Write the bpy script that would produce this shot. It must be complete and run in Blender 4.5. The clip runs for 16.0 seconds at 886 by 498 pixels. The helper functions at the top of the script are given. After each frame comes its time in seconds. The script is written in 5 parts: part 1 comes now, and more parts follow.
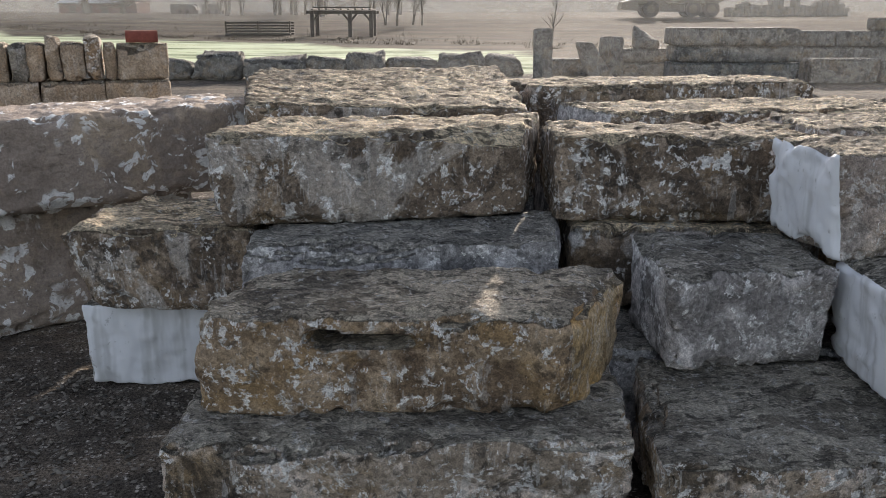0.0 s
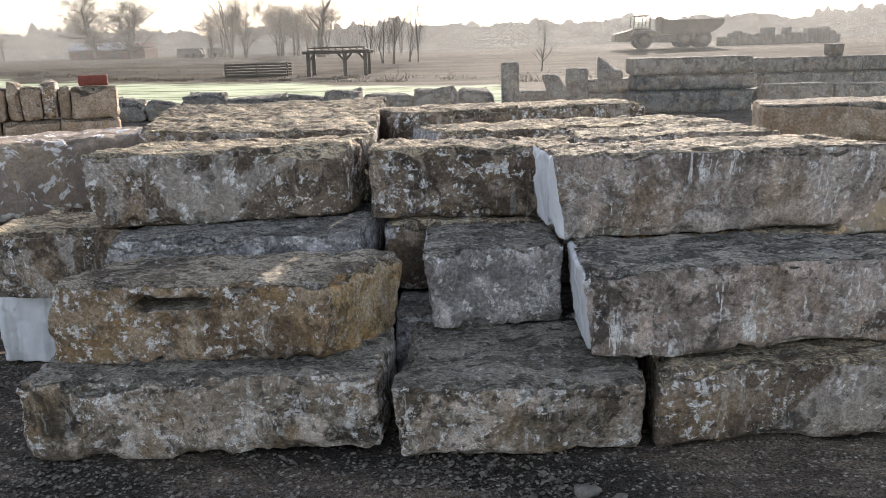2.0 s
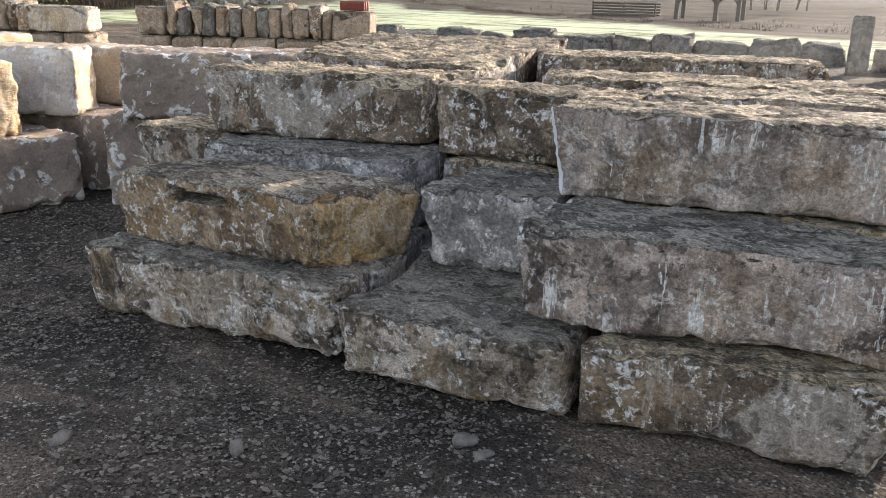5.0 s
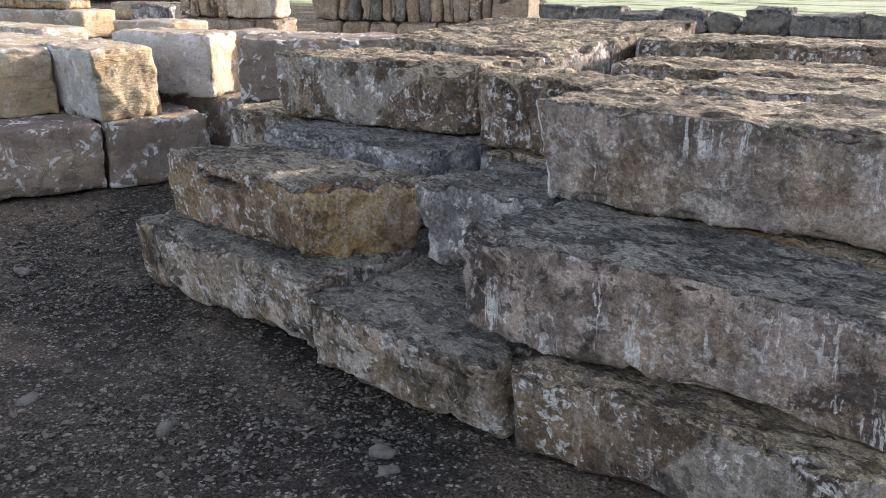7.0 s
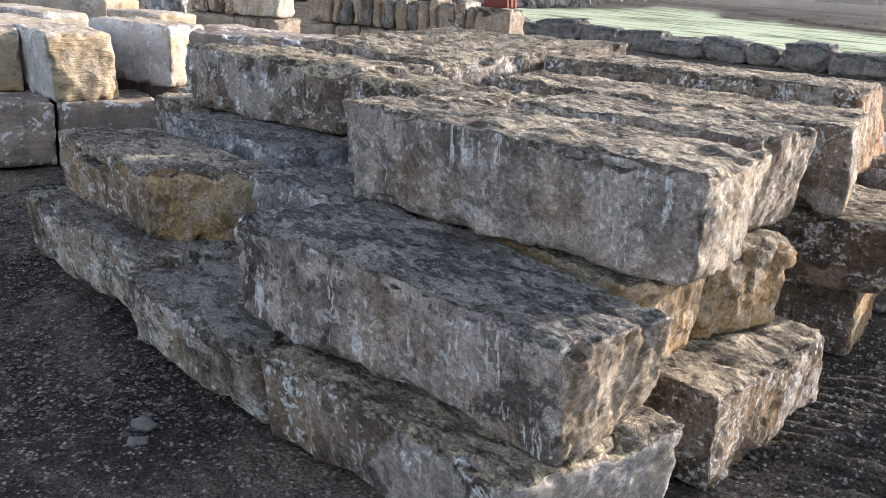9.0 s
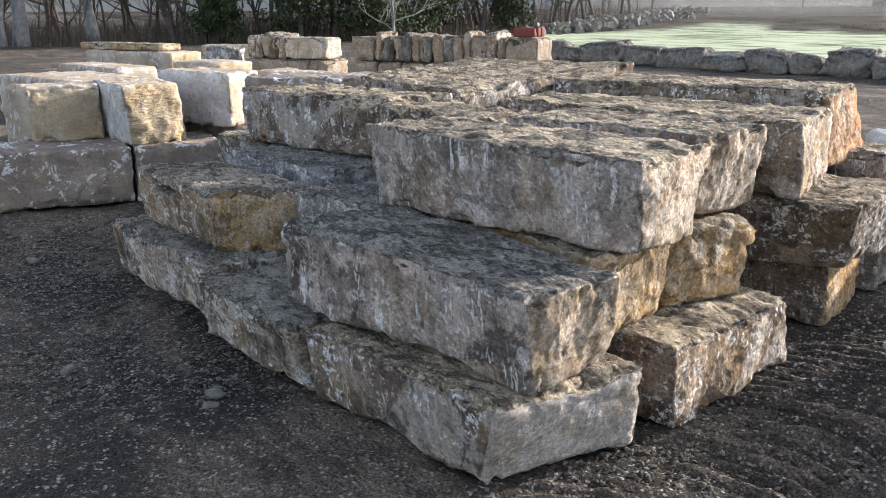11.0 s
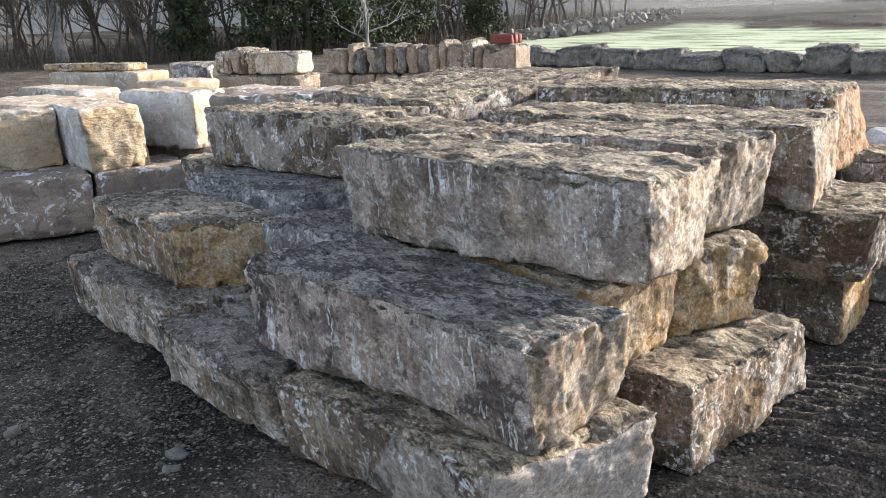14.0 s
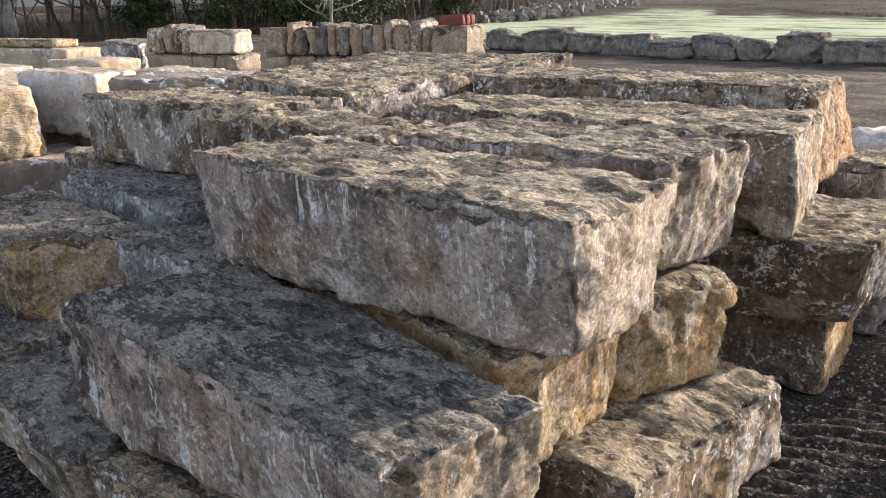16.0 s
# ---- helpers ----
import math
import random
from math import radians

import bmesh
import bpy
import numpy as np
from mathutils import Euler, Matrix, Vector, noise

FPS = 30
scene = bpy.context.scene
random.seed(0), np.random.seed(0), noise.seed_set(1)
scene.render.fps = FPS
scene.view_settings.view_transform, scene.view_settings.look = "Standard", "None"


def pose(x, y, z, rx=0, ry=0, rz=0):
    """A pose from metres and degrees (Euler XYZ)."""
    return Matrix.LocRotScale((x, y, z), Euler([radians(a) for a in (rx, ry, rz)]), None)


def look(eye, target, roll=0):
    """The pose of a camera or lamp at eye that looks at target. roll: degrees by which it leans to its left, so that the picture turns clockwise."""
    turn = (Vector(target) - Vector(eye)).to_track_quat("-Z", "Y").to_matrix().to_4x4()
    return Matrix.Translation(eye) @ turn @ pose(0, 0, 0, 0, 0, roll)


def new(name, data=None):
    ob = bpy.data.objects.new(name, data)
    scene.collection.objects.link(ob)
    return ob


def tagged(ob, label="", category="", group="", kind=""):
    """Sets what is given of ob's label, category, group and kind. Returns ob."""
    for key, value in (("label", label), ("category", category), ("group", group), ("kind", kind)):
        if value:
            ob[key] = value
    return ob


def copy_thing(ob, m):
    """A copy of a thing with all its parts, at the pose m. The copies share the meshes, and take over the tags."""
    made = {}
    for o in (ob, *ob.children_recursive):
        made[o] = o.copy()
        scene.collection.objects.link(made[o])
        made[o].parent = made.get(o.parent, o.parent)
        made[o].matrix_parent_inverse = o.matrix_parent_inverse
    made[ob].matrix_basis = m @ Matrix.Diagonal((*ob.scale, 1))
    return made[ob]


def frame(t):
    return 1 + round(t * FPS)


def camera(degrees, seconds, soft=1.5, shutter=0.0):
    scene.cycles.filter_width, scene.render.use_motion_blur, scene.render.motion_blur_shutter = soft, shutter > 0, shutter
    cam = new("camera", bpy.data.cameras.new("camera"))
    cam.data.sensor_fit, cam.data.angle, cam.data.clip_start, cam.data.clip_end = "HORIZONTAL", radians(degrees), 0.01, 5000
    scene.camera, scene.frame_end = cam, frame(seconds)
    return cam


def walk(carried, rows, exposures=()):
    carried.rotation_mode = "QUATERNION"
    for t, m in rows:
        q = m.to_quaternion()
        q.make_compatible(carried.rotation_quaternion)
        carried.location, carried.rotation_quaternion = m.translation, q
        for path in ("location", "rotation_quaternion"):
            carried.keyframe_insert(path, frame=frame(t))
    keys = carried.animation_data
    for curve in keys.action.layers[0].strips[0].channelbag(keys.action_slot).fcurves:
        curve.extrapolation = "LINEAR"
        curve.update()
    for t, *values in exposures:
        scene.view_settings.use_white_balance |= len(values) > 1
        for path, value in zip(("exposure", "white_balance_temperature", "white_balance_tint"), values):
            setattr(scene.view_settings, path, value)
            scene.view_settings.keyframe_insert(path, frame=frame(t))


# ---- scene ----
cam = camera(55.1, 16.0, soft=0.5)
PATH = [
    (0, (0.027, -0.086, 1.866), (0.006, 1.843, 1.34), 0.0),
    (0.5, (0.221, -0.402, 1.878), (0.217, 1.527, 1.35), -0.8),
    (1, (0.373, -0.704, 1.9), (0.392, 1.232, 1.399), 1.2),
    (1.5, (0.743, -0.923, 1.874), (0.71, 1.024, 1.417), -0.0),
    (2, (1.108, -1.082, 1.861), (1.057, 0.867, 1.414), -1.6),
    (2.5, (1.299, -1.283, 1.842), (1.223, 0.664, 1.39), -0.7),
    (3, (1.529, -1.35, 1.855), (1.394, 0.586, 1.37), 0.5),
    (3.5, (1.906, -1.249, 1.85), (1.592, 0.658, 1.335), 0.8),
    (4, (2.283, -1.112, 1.86), (1.786, 0.747, 1.316), 1.6),
    (4.2, (2.401, -1.046, 1.853), (1.835, 0.787, 1.289), 2.0),
    (6.3, (3.709, -0.061, 1.865), (2.507, 1.442, 1.321), 1.1),
    (6.5, (3.747, 0.049, 1.871), (2.512, 1.517, 1.307), 1.6),
    (7, (3.904, 0.233, 1.878), (2.593, 1.61, 1.257), 0.0),
    (7.5, (4.26, 0.462, 1.891), (2.888, 1.773, 1.258), -0.6),
    (8, (4.508, 0.673, 1.92), (3.092, 1.953, 1.323), 0.4),
    (8.5, (4.657, 0.938, 1.873), (3.251, 2.234, 1.287), 3.3),
    (8.7, (4.716, 1.02, 1.872), (3.315, 2.317, 1.276), 3.7),
    (10.8, (5.543, 0.784, 1.919), (4.005, 1.954, 1.405), 0.0),
    (11, (5.608, 0.707, 1.925), (4.085, 1.887, 1.392), -0.4),
    (11.5, (5.705, 0.641, 1.931), (4.205, 1.826, 1.344), -0.8),
    (12, (5.741, 0.624, 1.944), (4.236, 1.814, 1.382), -1.4),
    (12.5, (5.733, 0.622, 1.941), (4.228, 1.824, 1.403), -1.4),
    (13, (5.672, 0.66, 1.937), (4.173, 1.868, 1.396), -1.7),
    (13.5, (5.473, 0.852, 1.918), (3.97, 2.061, 1.39), -2.4),
    (14, (5.247, 0.995, 1.917), (3.745, 2.211, 1.402), -2.3),
    (14.5, (4.886, 1.109, 1.873), (3.524, 2.464, 1.316), -1.9),
    (15, (4.715, 1.224, 1.889), (3.492, 2.687, 1.286), -1.5),
    (15.5, (4.705, 1.479, 1.869), (3.389, 2.863, 1.277), -1.0),
    (16, (4.74, 1.845, 1.876), (3.291, 3.106, 1.32), -1.2),
]
EXPOSURES = [(0, 1.05, 6680, 14), (0.5, 1.47, 6680, 14), (1.5, 1.6, 6680, 14), (2.0, 1.34, 6680, 14), (2.5, 1.47, 6680, 14), (3.0, 1.4, 6610, 14), (4.2, 1.57, 6820, 14), (6.3, 1.25, 6800, 16), (7.0, 1.3, 6530, 16), (8.0, 1.63, 6120, 15), (8.5, 1.34, 6120, 15), (10.8, 1.25, 6190, 13), (11.5, 1.45, 6190, 13), (12, 1.42, 6110, 13), (14, 1.39, 6220, 13), (14.5, 1.37, 6320, 13), (15, 1.1, 6590, 15), (15.5, 1.23, 6670, 15), (16, 1.15, 6590, 15)]
walk(cam, [(t, look(eye, target, roll)) for t, eye, target, roll in PATH], EXPOSURES)


# ---- light: low hazy sun ahead and to the right, pale sky ----
SUN_AZ, SUN_EL = radians(13), radians(18)
world = bpy.data.worlds.new("world")
scene.world = world
world.use_nodes = True
wt = world.node_tree
sky = wt.nodes.new("ShaderNodeTexSky")
sky.sky_type = "NISHITA"
sky.sun_disc = False
sky.sun_elevation, sky.sun_rotation = SUN_EL, SUN_AZ
sky.air_density, sky.dust_density, sky.ozone_density = 1.0, 1.6, 1.0
bg = wt.nodes["Background"]
bg.inputs["Strength"].default_value = 0.15
haze = wt.nodes.new("ShaderNodeHueSaturation")
haze.inputs["Saturation"].default_value = 0.6
wt.links.new(sky.outputs[0], haze.inputs["Color"])
wt.links.new(haze.outputs[0], bg.inputs[0])
sun_dir = Vector((math.sin(SUN_AZ) * math.cos(SUN_EL), math.cos(SUN_AZ) * math.cos(SUN_EL), math.sin(SUN_EL)))
sun = new("sun", bpy.data.lights.new("sun", "SUN"))
sun.data.energy, sun.data.angle, sun.data.color = 3.9, radians(1.0), (1.0, 0.91, 0.79)
sun.matrix_world = look(sun_dir * 50, (0, 0, 0))


# ---- materials ----
class Nodes:
    """A small hand for wiring one material."""

    def __init__(self, name, rough=0.9, spec=0.3):
        self.mat = bpy.data.materials.new(name)
        self.mat.use_nodes = True
        self.tree = self.mat.node_tree
        self.bsdf = self.tree.nodes["Principled BSDF"]
        self.bsdf.inputs["Roughness"].default_value = rough
        self.bsdf.inputs["Specular IOR Level"].default_value = spec
        self.geo = self.tree.nodes.new("ShaderNodeNewGeometry")
        self.info = self.tree.nodes.new("ShaderNodeObjectInfo")

    def node(self, kind, **values):
        n = self.tree.nodes.new(kind)
        for k, v in values.items():
            n.inputs[k].default_value = v
        return n

    def link(self, a, b):
        self.tree.links.new(a, b)

    def place(self, scale=(1, 1, 1), random_shift=20.0):
        """World position, scaled, shifted by a number of the object's own."""
        m = self.node("ShaderNodeVectorMath")
        m.operation = "MULTIPLY"
        self.link(self.geo.outputs["Position"], m.inputs[0])
        m.inputs[1].default_value = scale
        if not random_shift:
            return m.outputs[0]
        s = self.math("MULTIPLY", self.info.outputs["Random"], random_shift)
        a = self.node("ShaderNodeVectorMath")
        a.operation = "ADD"
        self.link(m.outputs[0], a.inputs[0])
        self.link(s, a.inputs[1])
        return a.outputs[0]

    def noise(self, vec, scale, detail=4, rough=0.6, distort=0.0):
        n = self.node("ShaderNodeTexNoise", Scale=scale, Detail=detail, Roughness=rough, Distortion=distort)
        self.link(vec, n.inputs["Vector"])
        return n.outputs["Fac"]

    def math(self, op, a, b=None, clamp=False):
        n = self.node("ShaderNodeMath")
        n.operation, n.use_clamp = op, clamp
        for i, v in enumerate((a, b)):
            if v is None:
                continue
            if isinstance(v, (int, float)):
                n.inputs[i].default_value = v
            else:
                self.link(v, n.inputs[i])
        return n.outputs[0]

    def step(self, fac, lo, hi, to0=0.0, to1=1.0):
        n = self.node("ShaderNodeMapRange")
        n.interpolation_type = "SMOOTHSTEP"
        for k, v in (("From Min", lo), ("From Max", hi), ("To Min", to0), ("To Max", to1)):
            n.inputs[k].default_value = v
        self.link(fac, n.inputs["Value"])
        return n.outputs[0]

    def mix(self, fac, a, b, mode="MIX"):
        n = self.node("ShaderNodeMix")
        n.data_type, n.blend_type = "RGBA", mode
        for sock, v in ((n.inputs[0], fac), (n.inputs[6], a), (n.inputs[7], b)):
            if isinstance(v, (int, float)):
                sock.default_value = v
            elif isinstance(v, tuple):
                sock.default_value = (*v, 1)
            else:
                self.link(v, sock)
        return n.outputs[2]

    def bump(self, height, strength, distance, before=None):
        n = self.node("ShaderNodeBump", Strength=strength, Distance=distance)
        self.link(height, n.inputs["Height"])
        if before is not None:
            self.link(before, n.inputs["Normal"])
        return n.outputs[0]

    def done(self, colour, normal=None):
        if isinstance(colour, tuple):
            self.bsdf.inputs["Base Color"].default_value = (*colour, 1)
        else:
            self.link(colour, self.bsdf.inputs["Base Color"])
        if normal is not None:
            self.link(normal, self.bsdf.inputs["Normal"])
        return self.mat


def stone(name, dark, mid, light, white=0.5, spots=0.4, streak=0.3, top=((0.22, 0.17, 0.115), (0.74, 0.61, 0.43), (0.09, 0.08, 0.068)), pale=(0.78, 0.77, 0.75), hue=(0.3, 0.2, 0.1), rusty=0.3):
    """Quarried limestone: matt split sides with stains, crusty splashes, lichen and runs, a flaky weathered bed on top."""
    n = Nodes(name, 0.86, 0.3)
    p = n.place()
    big = n.noise(p, 1.5, 8, 0.62)
    med = n.noise(p, 5.5, 9, 0.66, 0.3)
    fine = n.noise(p, 48, 8, 0.78)
    grit = n.noise(p, 190, 4, 0.8)
    c = n.mix(n.step(big, 0.38, 0.62), dark, mid)
    c = n.mix(n.step(med, 0.47, 0.61), c, light)
    c = n.mix(n.math("MULTIPLY", n.step(n.noise(p, 2.6, 7, 0.65, 0.4), 0.48, 0.62), rusty), c, hue)
    # smoother pale areas where a skin has come away
    c = n.mix(n.step(n.noise(p, 1.3, 7, 0.6, 0.8), 0.55, 0.585, 0, 0.5 * white), c, tuple(0.55 * u + 0.45 * v for u, v in zip(light, pale)))
    # damp dark stains
    c = n.mix(n.step(n.noise(p, 3.2, 10, 0.7, 0.5), 0.535, 0.6, 0, min(0.85, spots * 1.25)), c, tuple(v * 0.36 for v in dark))
    # water marks down the face
    run = n.noise(n.place((7, 7, 0.5)), 1.0, 6, 0.68)
    c = n.mix(1.0, c, n.step(run, 0.34, 0.66, 1 - 0.9 * streak, 1 + 0.75 * streak), "MULTIPLY")
    drip = n.math("MULTIPLY", n.step(n.noise(n.place((24, 24, 2.6)), 1.0, 6, 0.62, 0.35), 0.57, 0.59), n.step(n.noise(p, 2.3, 4), 0.45, 0.52))
    c = n.mix(n.math("MULTIPLY", drip, min(1.0, streak * 2.4)), c, pale)
    # pale crust: short broken splashes and veins, thick in some places and absent in others
    where = n.step(n.noise(p, 2.4, 5, 0.6), 0.47, 0.54)
    crust = n.noise(p, 20, 7, 0.66, 0.2)
    vein = n.math("SUBTRACT", 1.0, n.math("MULTIPLY", n.math("ABSOLUTE", n.math("SUBTRACT", n.noise(p, 5.5, 7, 0.66, 0.3), 0.5)), 22.0), True)
    blot = n.math("MULTIPLY", n.step(n.noise(p, 13, 8, 0.66, 0.25), 0.585, 0.6), where)
    blot = n.math("MAXIMUM", blot, n.math("MULTIPLY", n.math("MULTIPLY", n.step(vein, 0.3, 0.55), n.step(crust, 0.5, 0.52)), n.step(n.noise(p, 3.0, 4), 0.48, 0.54)))
    blot = n.math("MAXIMUM", blot, n.math("MULTIPLY", n.step(n.noise(p, 36, 7, 0.66), 0.6, 0.615), n.step(big, 0.42, 0.58, 0.15, 0.8)))
    c = n.mix(n.math("MULTIPLY", blot, 0.8 * white), c, pale)
    # worn pale arrises; the white also paints edge highlights into the colour
    pale_arris = n.math("ADD", n.geo.outputs["Pointiness"], n.math("MULTIPLY", n.math("SUBTRACT", n.noise(p, 11, 6, 0.7), 0.5), 0.2))
    c = n.mix(n.step(pale_arris, 0.56, 0.6, 0, 0.7 * white), c, tuple(v * 0.9 for v in pale))
    # black lichen and pits
    lichen = n.math("MULTIPLY", n.step(n.noise(p, 16, 7, 0.65), 0.56, 0.575), n.step(n.noise(p, 3.3, 5), 0.44, 0.54))
    c = n.mix(n.math("MULTIPLY", lichen, spots), c, (0.022, 0.021, 0.019))
    c = n.mix(n.step(n.noise(p, 80, 4, 0.65), 0.38, 0.33, 0, 0.6), c, tuple(v * 0.25 for v in dark))
    grain = n.math("MULTIPLY", n.step(fine, 0.37, 0.63, 0.68, 1.34), n.step(grit, 0.36, 0.64, 0.74, 1.28))
    c = n.mix(1.0, c, grain, "MULTIPLY")
    # weathered bed on the upper side: thin plates broken in steps
    flat = n.place((0.6, 1.35, 0.25))
    warp = n.node("ShaderNodeVectorMath")
    warp.operation = "ADD"
    wn = n.node("ShaderNodeTexNoise", Scale=7.0, Detail=6.0, Roughness=0.68)
    n.link(flat, wn.inputs["Vector"])
    ws = n.node("ShaderNodeVectorMath")
    ws.operation = "SCALE"
    ws.inputs["Scale"].default_value = 0.32
    n.link(wn.outputs["Color"], ws.inputs[0])
    n.link(flat, warp.inputs[0])
    n.link(ws.outputs[0], warp.inputs[1])
    plates = []
    for s in (9.0, 23.0, 52.0):
        v = n.node("ShaderNodeTexVoronoi", Scale=s)
        n.link(warp.outputs[0], v.inputs["Vector"])
        g = n.node("ShaderNodeRGBToBW")
        n.link(v.outputs["Color"], g.inputs[0])
        plates.append(g.outputs[0])
    plate = n.math("ADD", plates[0], n.math("ADD", n.math("MULTIPLY", plates[1], 0.6), n.math("MULTIPLY", plates[2], 0.22)))
    flake = n.math("MULTIPLY", n.math("ADD", plate, n.noise(flat, 15, 9, 0.8)), 0.4)
    broad = n.noise(p, 2.2, 8, 0.68)
    t = n.mix(n.step(flake, 0.42, 0.62), top[0], top[1])
    t = n.mix(n.step(broad, 0.51, 0.57, 0, 0.5), t, top[2])
    t = n.mix(n.step(n.noise(p, 18, 8, 0.68), 0.585, 0.605, 0, 0.5), t, pale)
    t = n.mix(n.step(n.noise(flat, 17, 8, 0.7, 0.3), 0.56, 0.58, 0, 0.68), t, (0.034, 0.03, 0.025))
    crack = n.node("ShaderNodeTexVoronoi", Scale=9.0)
    crack.feature = "DISTANCE_TO_EDGE"
    n.link(warp.outputs[0], crack.inputs["Vector"])
    t = n.mix(n.math("MULTIPLY", n.step(crack.outputs["Distance"], 0.05, 0.015, 0, 0.6), n.step(broad, 0.42, 0.5)), t, (0.03, 0.028, 0.025))
    t = n.mix(1.0, t, n.math("MULTIPLY", n.step(n.noise(flat, 75, 8, 0.8), 0.38, 0.62, 0.68, 1.3), grain), "MULTIPLY")
    sep = n.node("ShaderNodeSeparateXYZ")
    n.link(n.geo.outputs["Normal"], sep.inputs[0])
    up = n.math("ADD", sep.outputs[2], n.math("MULTIPLY", n.math("SUBTRACT", med, 0.5), 1.2))
    upper = n.step(up, 0.5, 0.65)
    c = n.mix(upper, c, t)
    nb = n.bump(med, 1.0, 0.04)
    nb = n.bump(n.noise(p, 17, 6, 0.68, 0.4), 0.9, 0.024, nb)
    nb = n.bump(fine, 0.8, 0.009, nb)
    nb = n.bump(grit, 0.4, 0.004, nb)
    nb = n.bump(n.math("MULTIPLY", flake, upper), 1.0, 0.1, nb)
    return n.done(c, nb)


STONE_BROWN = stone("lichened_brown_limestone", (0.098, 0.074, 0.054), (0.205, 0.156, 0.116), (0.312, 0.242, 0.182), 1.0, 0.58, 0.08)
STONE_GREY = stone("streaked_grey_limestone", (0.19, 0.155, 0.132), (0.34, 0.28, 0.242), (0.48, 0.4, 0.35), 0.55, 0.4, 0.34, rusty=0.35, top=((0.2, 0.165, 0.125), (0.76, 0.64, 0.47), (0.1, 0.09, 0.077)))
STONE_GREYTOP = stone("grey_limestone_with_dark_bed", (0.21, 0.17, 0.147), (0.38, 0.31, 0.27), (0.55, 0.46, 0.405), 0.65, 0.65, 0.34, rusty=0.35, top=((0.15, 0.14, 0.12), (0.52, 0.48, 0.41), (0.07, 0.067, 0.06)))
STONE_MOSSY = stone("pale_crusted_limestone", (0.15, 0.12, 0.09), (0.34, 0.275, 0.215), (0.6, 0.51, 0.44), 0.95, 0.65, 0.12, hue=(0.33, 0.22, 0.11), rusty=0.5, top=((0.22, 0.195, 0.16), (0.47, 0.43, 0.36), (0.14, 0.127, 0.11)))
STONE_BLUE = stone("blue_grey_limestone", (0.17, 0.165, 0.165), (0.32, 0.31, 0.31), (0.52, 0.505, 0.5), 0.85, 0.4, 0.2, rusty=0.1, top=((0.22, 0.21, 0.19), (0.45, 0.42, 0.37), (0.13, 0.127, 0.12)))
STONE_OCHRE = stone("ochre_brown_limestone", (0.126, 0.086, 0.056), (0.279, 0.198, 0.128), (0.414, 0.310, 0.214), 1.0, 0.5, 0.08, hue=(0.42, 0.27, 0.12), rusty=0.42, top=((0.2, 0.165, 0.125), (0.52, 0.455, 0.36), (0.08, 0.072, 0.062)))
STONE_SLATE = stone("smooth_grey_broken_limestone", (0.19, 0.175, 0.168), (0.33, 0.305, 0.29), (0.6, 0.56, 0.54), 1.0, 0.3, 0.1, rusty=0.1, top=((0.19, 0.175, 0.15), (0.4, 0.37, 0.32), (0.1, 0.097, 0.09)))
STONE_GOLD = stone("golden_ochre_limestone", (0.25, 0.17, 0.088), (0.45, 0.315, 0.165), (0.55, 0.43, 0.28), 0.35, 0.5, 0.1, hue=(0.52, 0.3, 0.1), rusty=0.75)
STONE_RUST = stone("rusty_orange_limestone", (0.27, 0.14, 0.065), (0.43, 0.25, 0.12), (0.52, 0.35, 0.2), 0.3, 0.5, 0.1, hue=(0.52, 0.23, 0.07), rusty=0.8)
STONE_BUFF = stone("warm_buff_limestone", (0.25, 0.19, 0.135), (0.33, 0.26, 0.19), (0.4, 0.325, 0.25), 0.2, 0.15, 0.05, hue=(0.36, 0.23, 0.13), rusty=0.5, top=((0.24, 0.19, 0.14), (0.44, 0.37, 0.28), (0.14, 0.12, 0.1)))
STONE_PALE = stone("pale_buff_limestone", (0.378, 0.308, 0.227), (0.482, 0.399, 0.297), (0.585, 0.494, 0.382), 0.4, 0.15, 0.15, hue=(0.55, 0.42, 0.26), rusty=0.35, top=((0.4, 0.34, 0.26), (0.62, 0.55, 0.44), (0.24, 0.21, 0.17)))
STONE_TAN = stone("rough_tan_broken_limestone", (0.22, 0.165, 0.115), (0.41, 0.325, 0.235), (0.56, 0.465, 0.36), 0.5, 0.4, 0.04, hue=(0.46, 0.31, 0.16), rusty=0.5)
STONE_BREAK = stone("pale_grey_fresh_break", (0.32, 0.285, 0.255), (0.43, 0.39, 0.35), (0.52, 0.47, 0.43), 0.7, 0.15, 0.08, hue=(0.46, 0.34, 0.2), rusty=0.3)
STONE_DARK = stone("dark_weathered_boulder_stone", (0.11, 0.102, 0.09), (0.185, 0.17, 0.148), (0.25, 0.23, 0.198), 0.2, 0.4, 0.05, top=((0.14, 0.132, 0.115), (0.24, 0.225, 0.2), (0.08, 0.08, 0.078)))


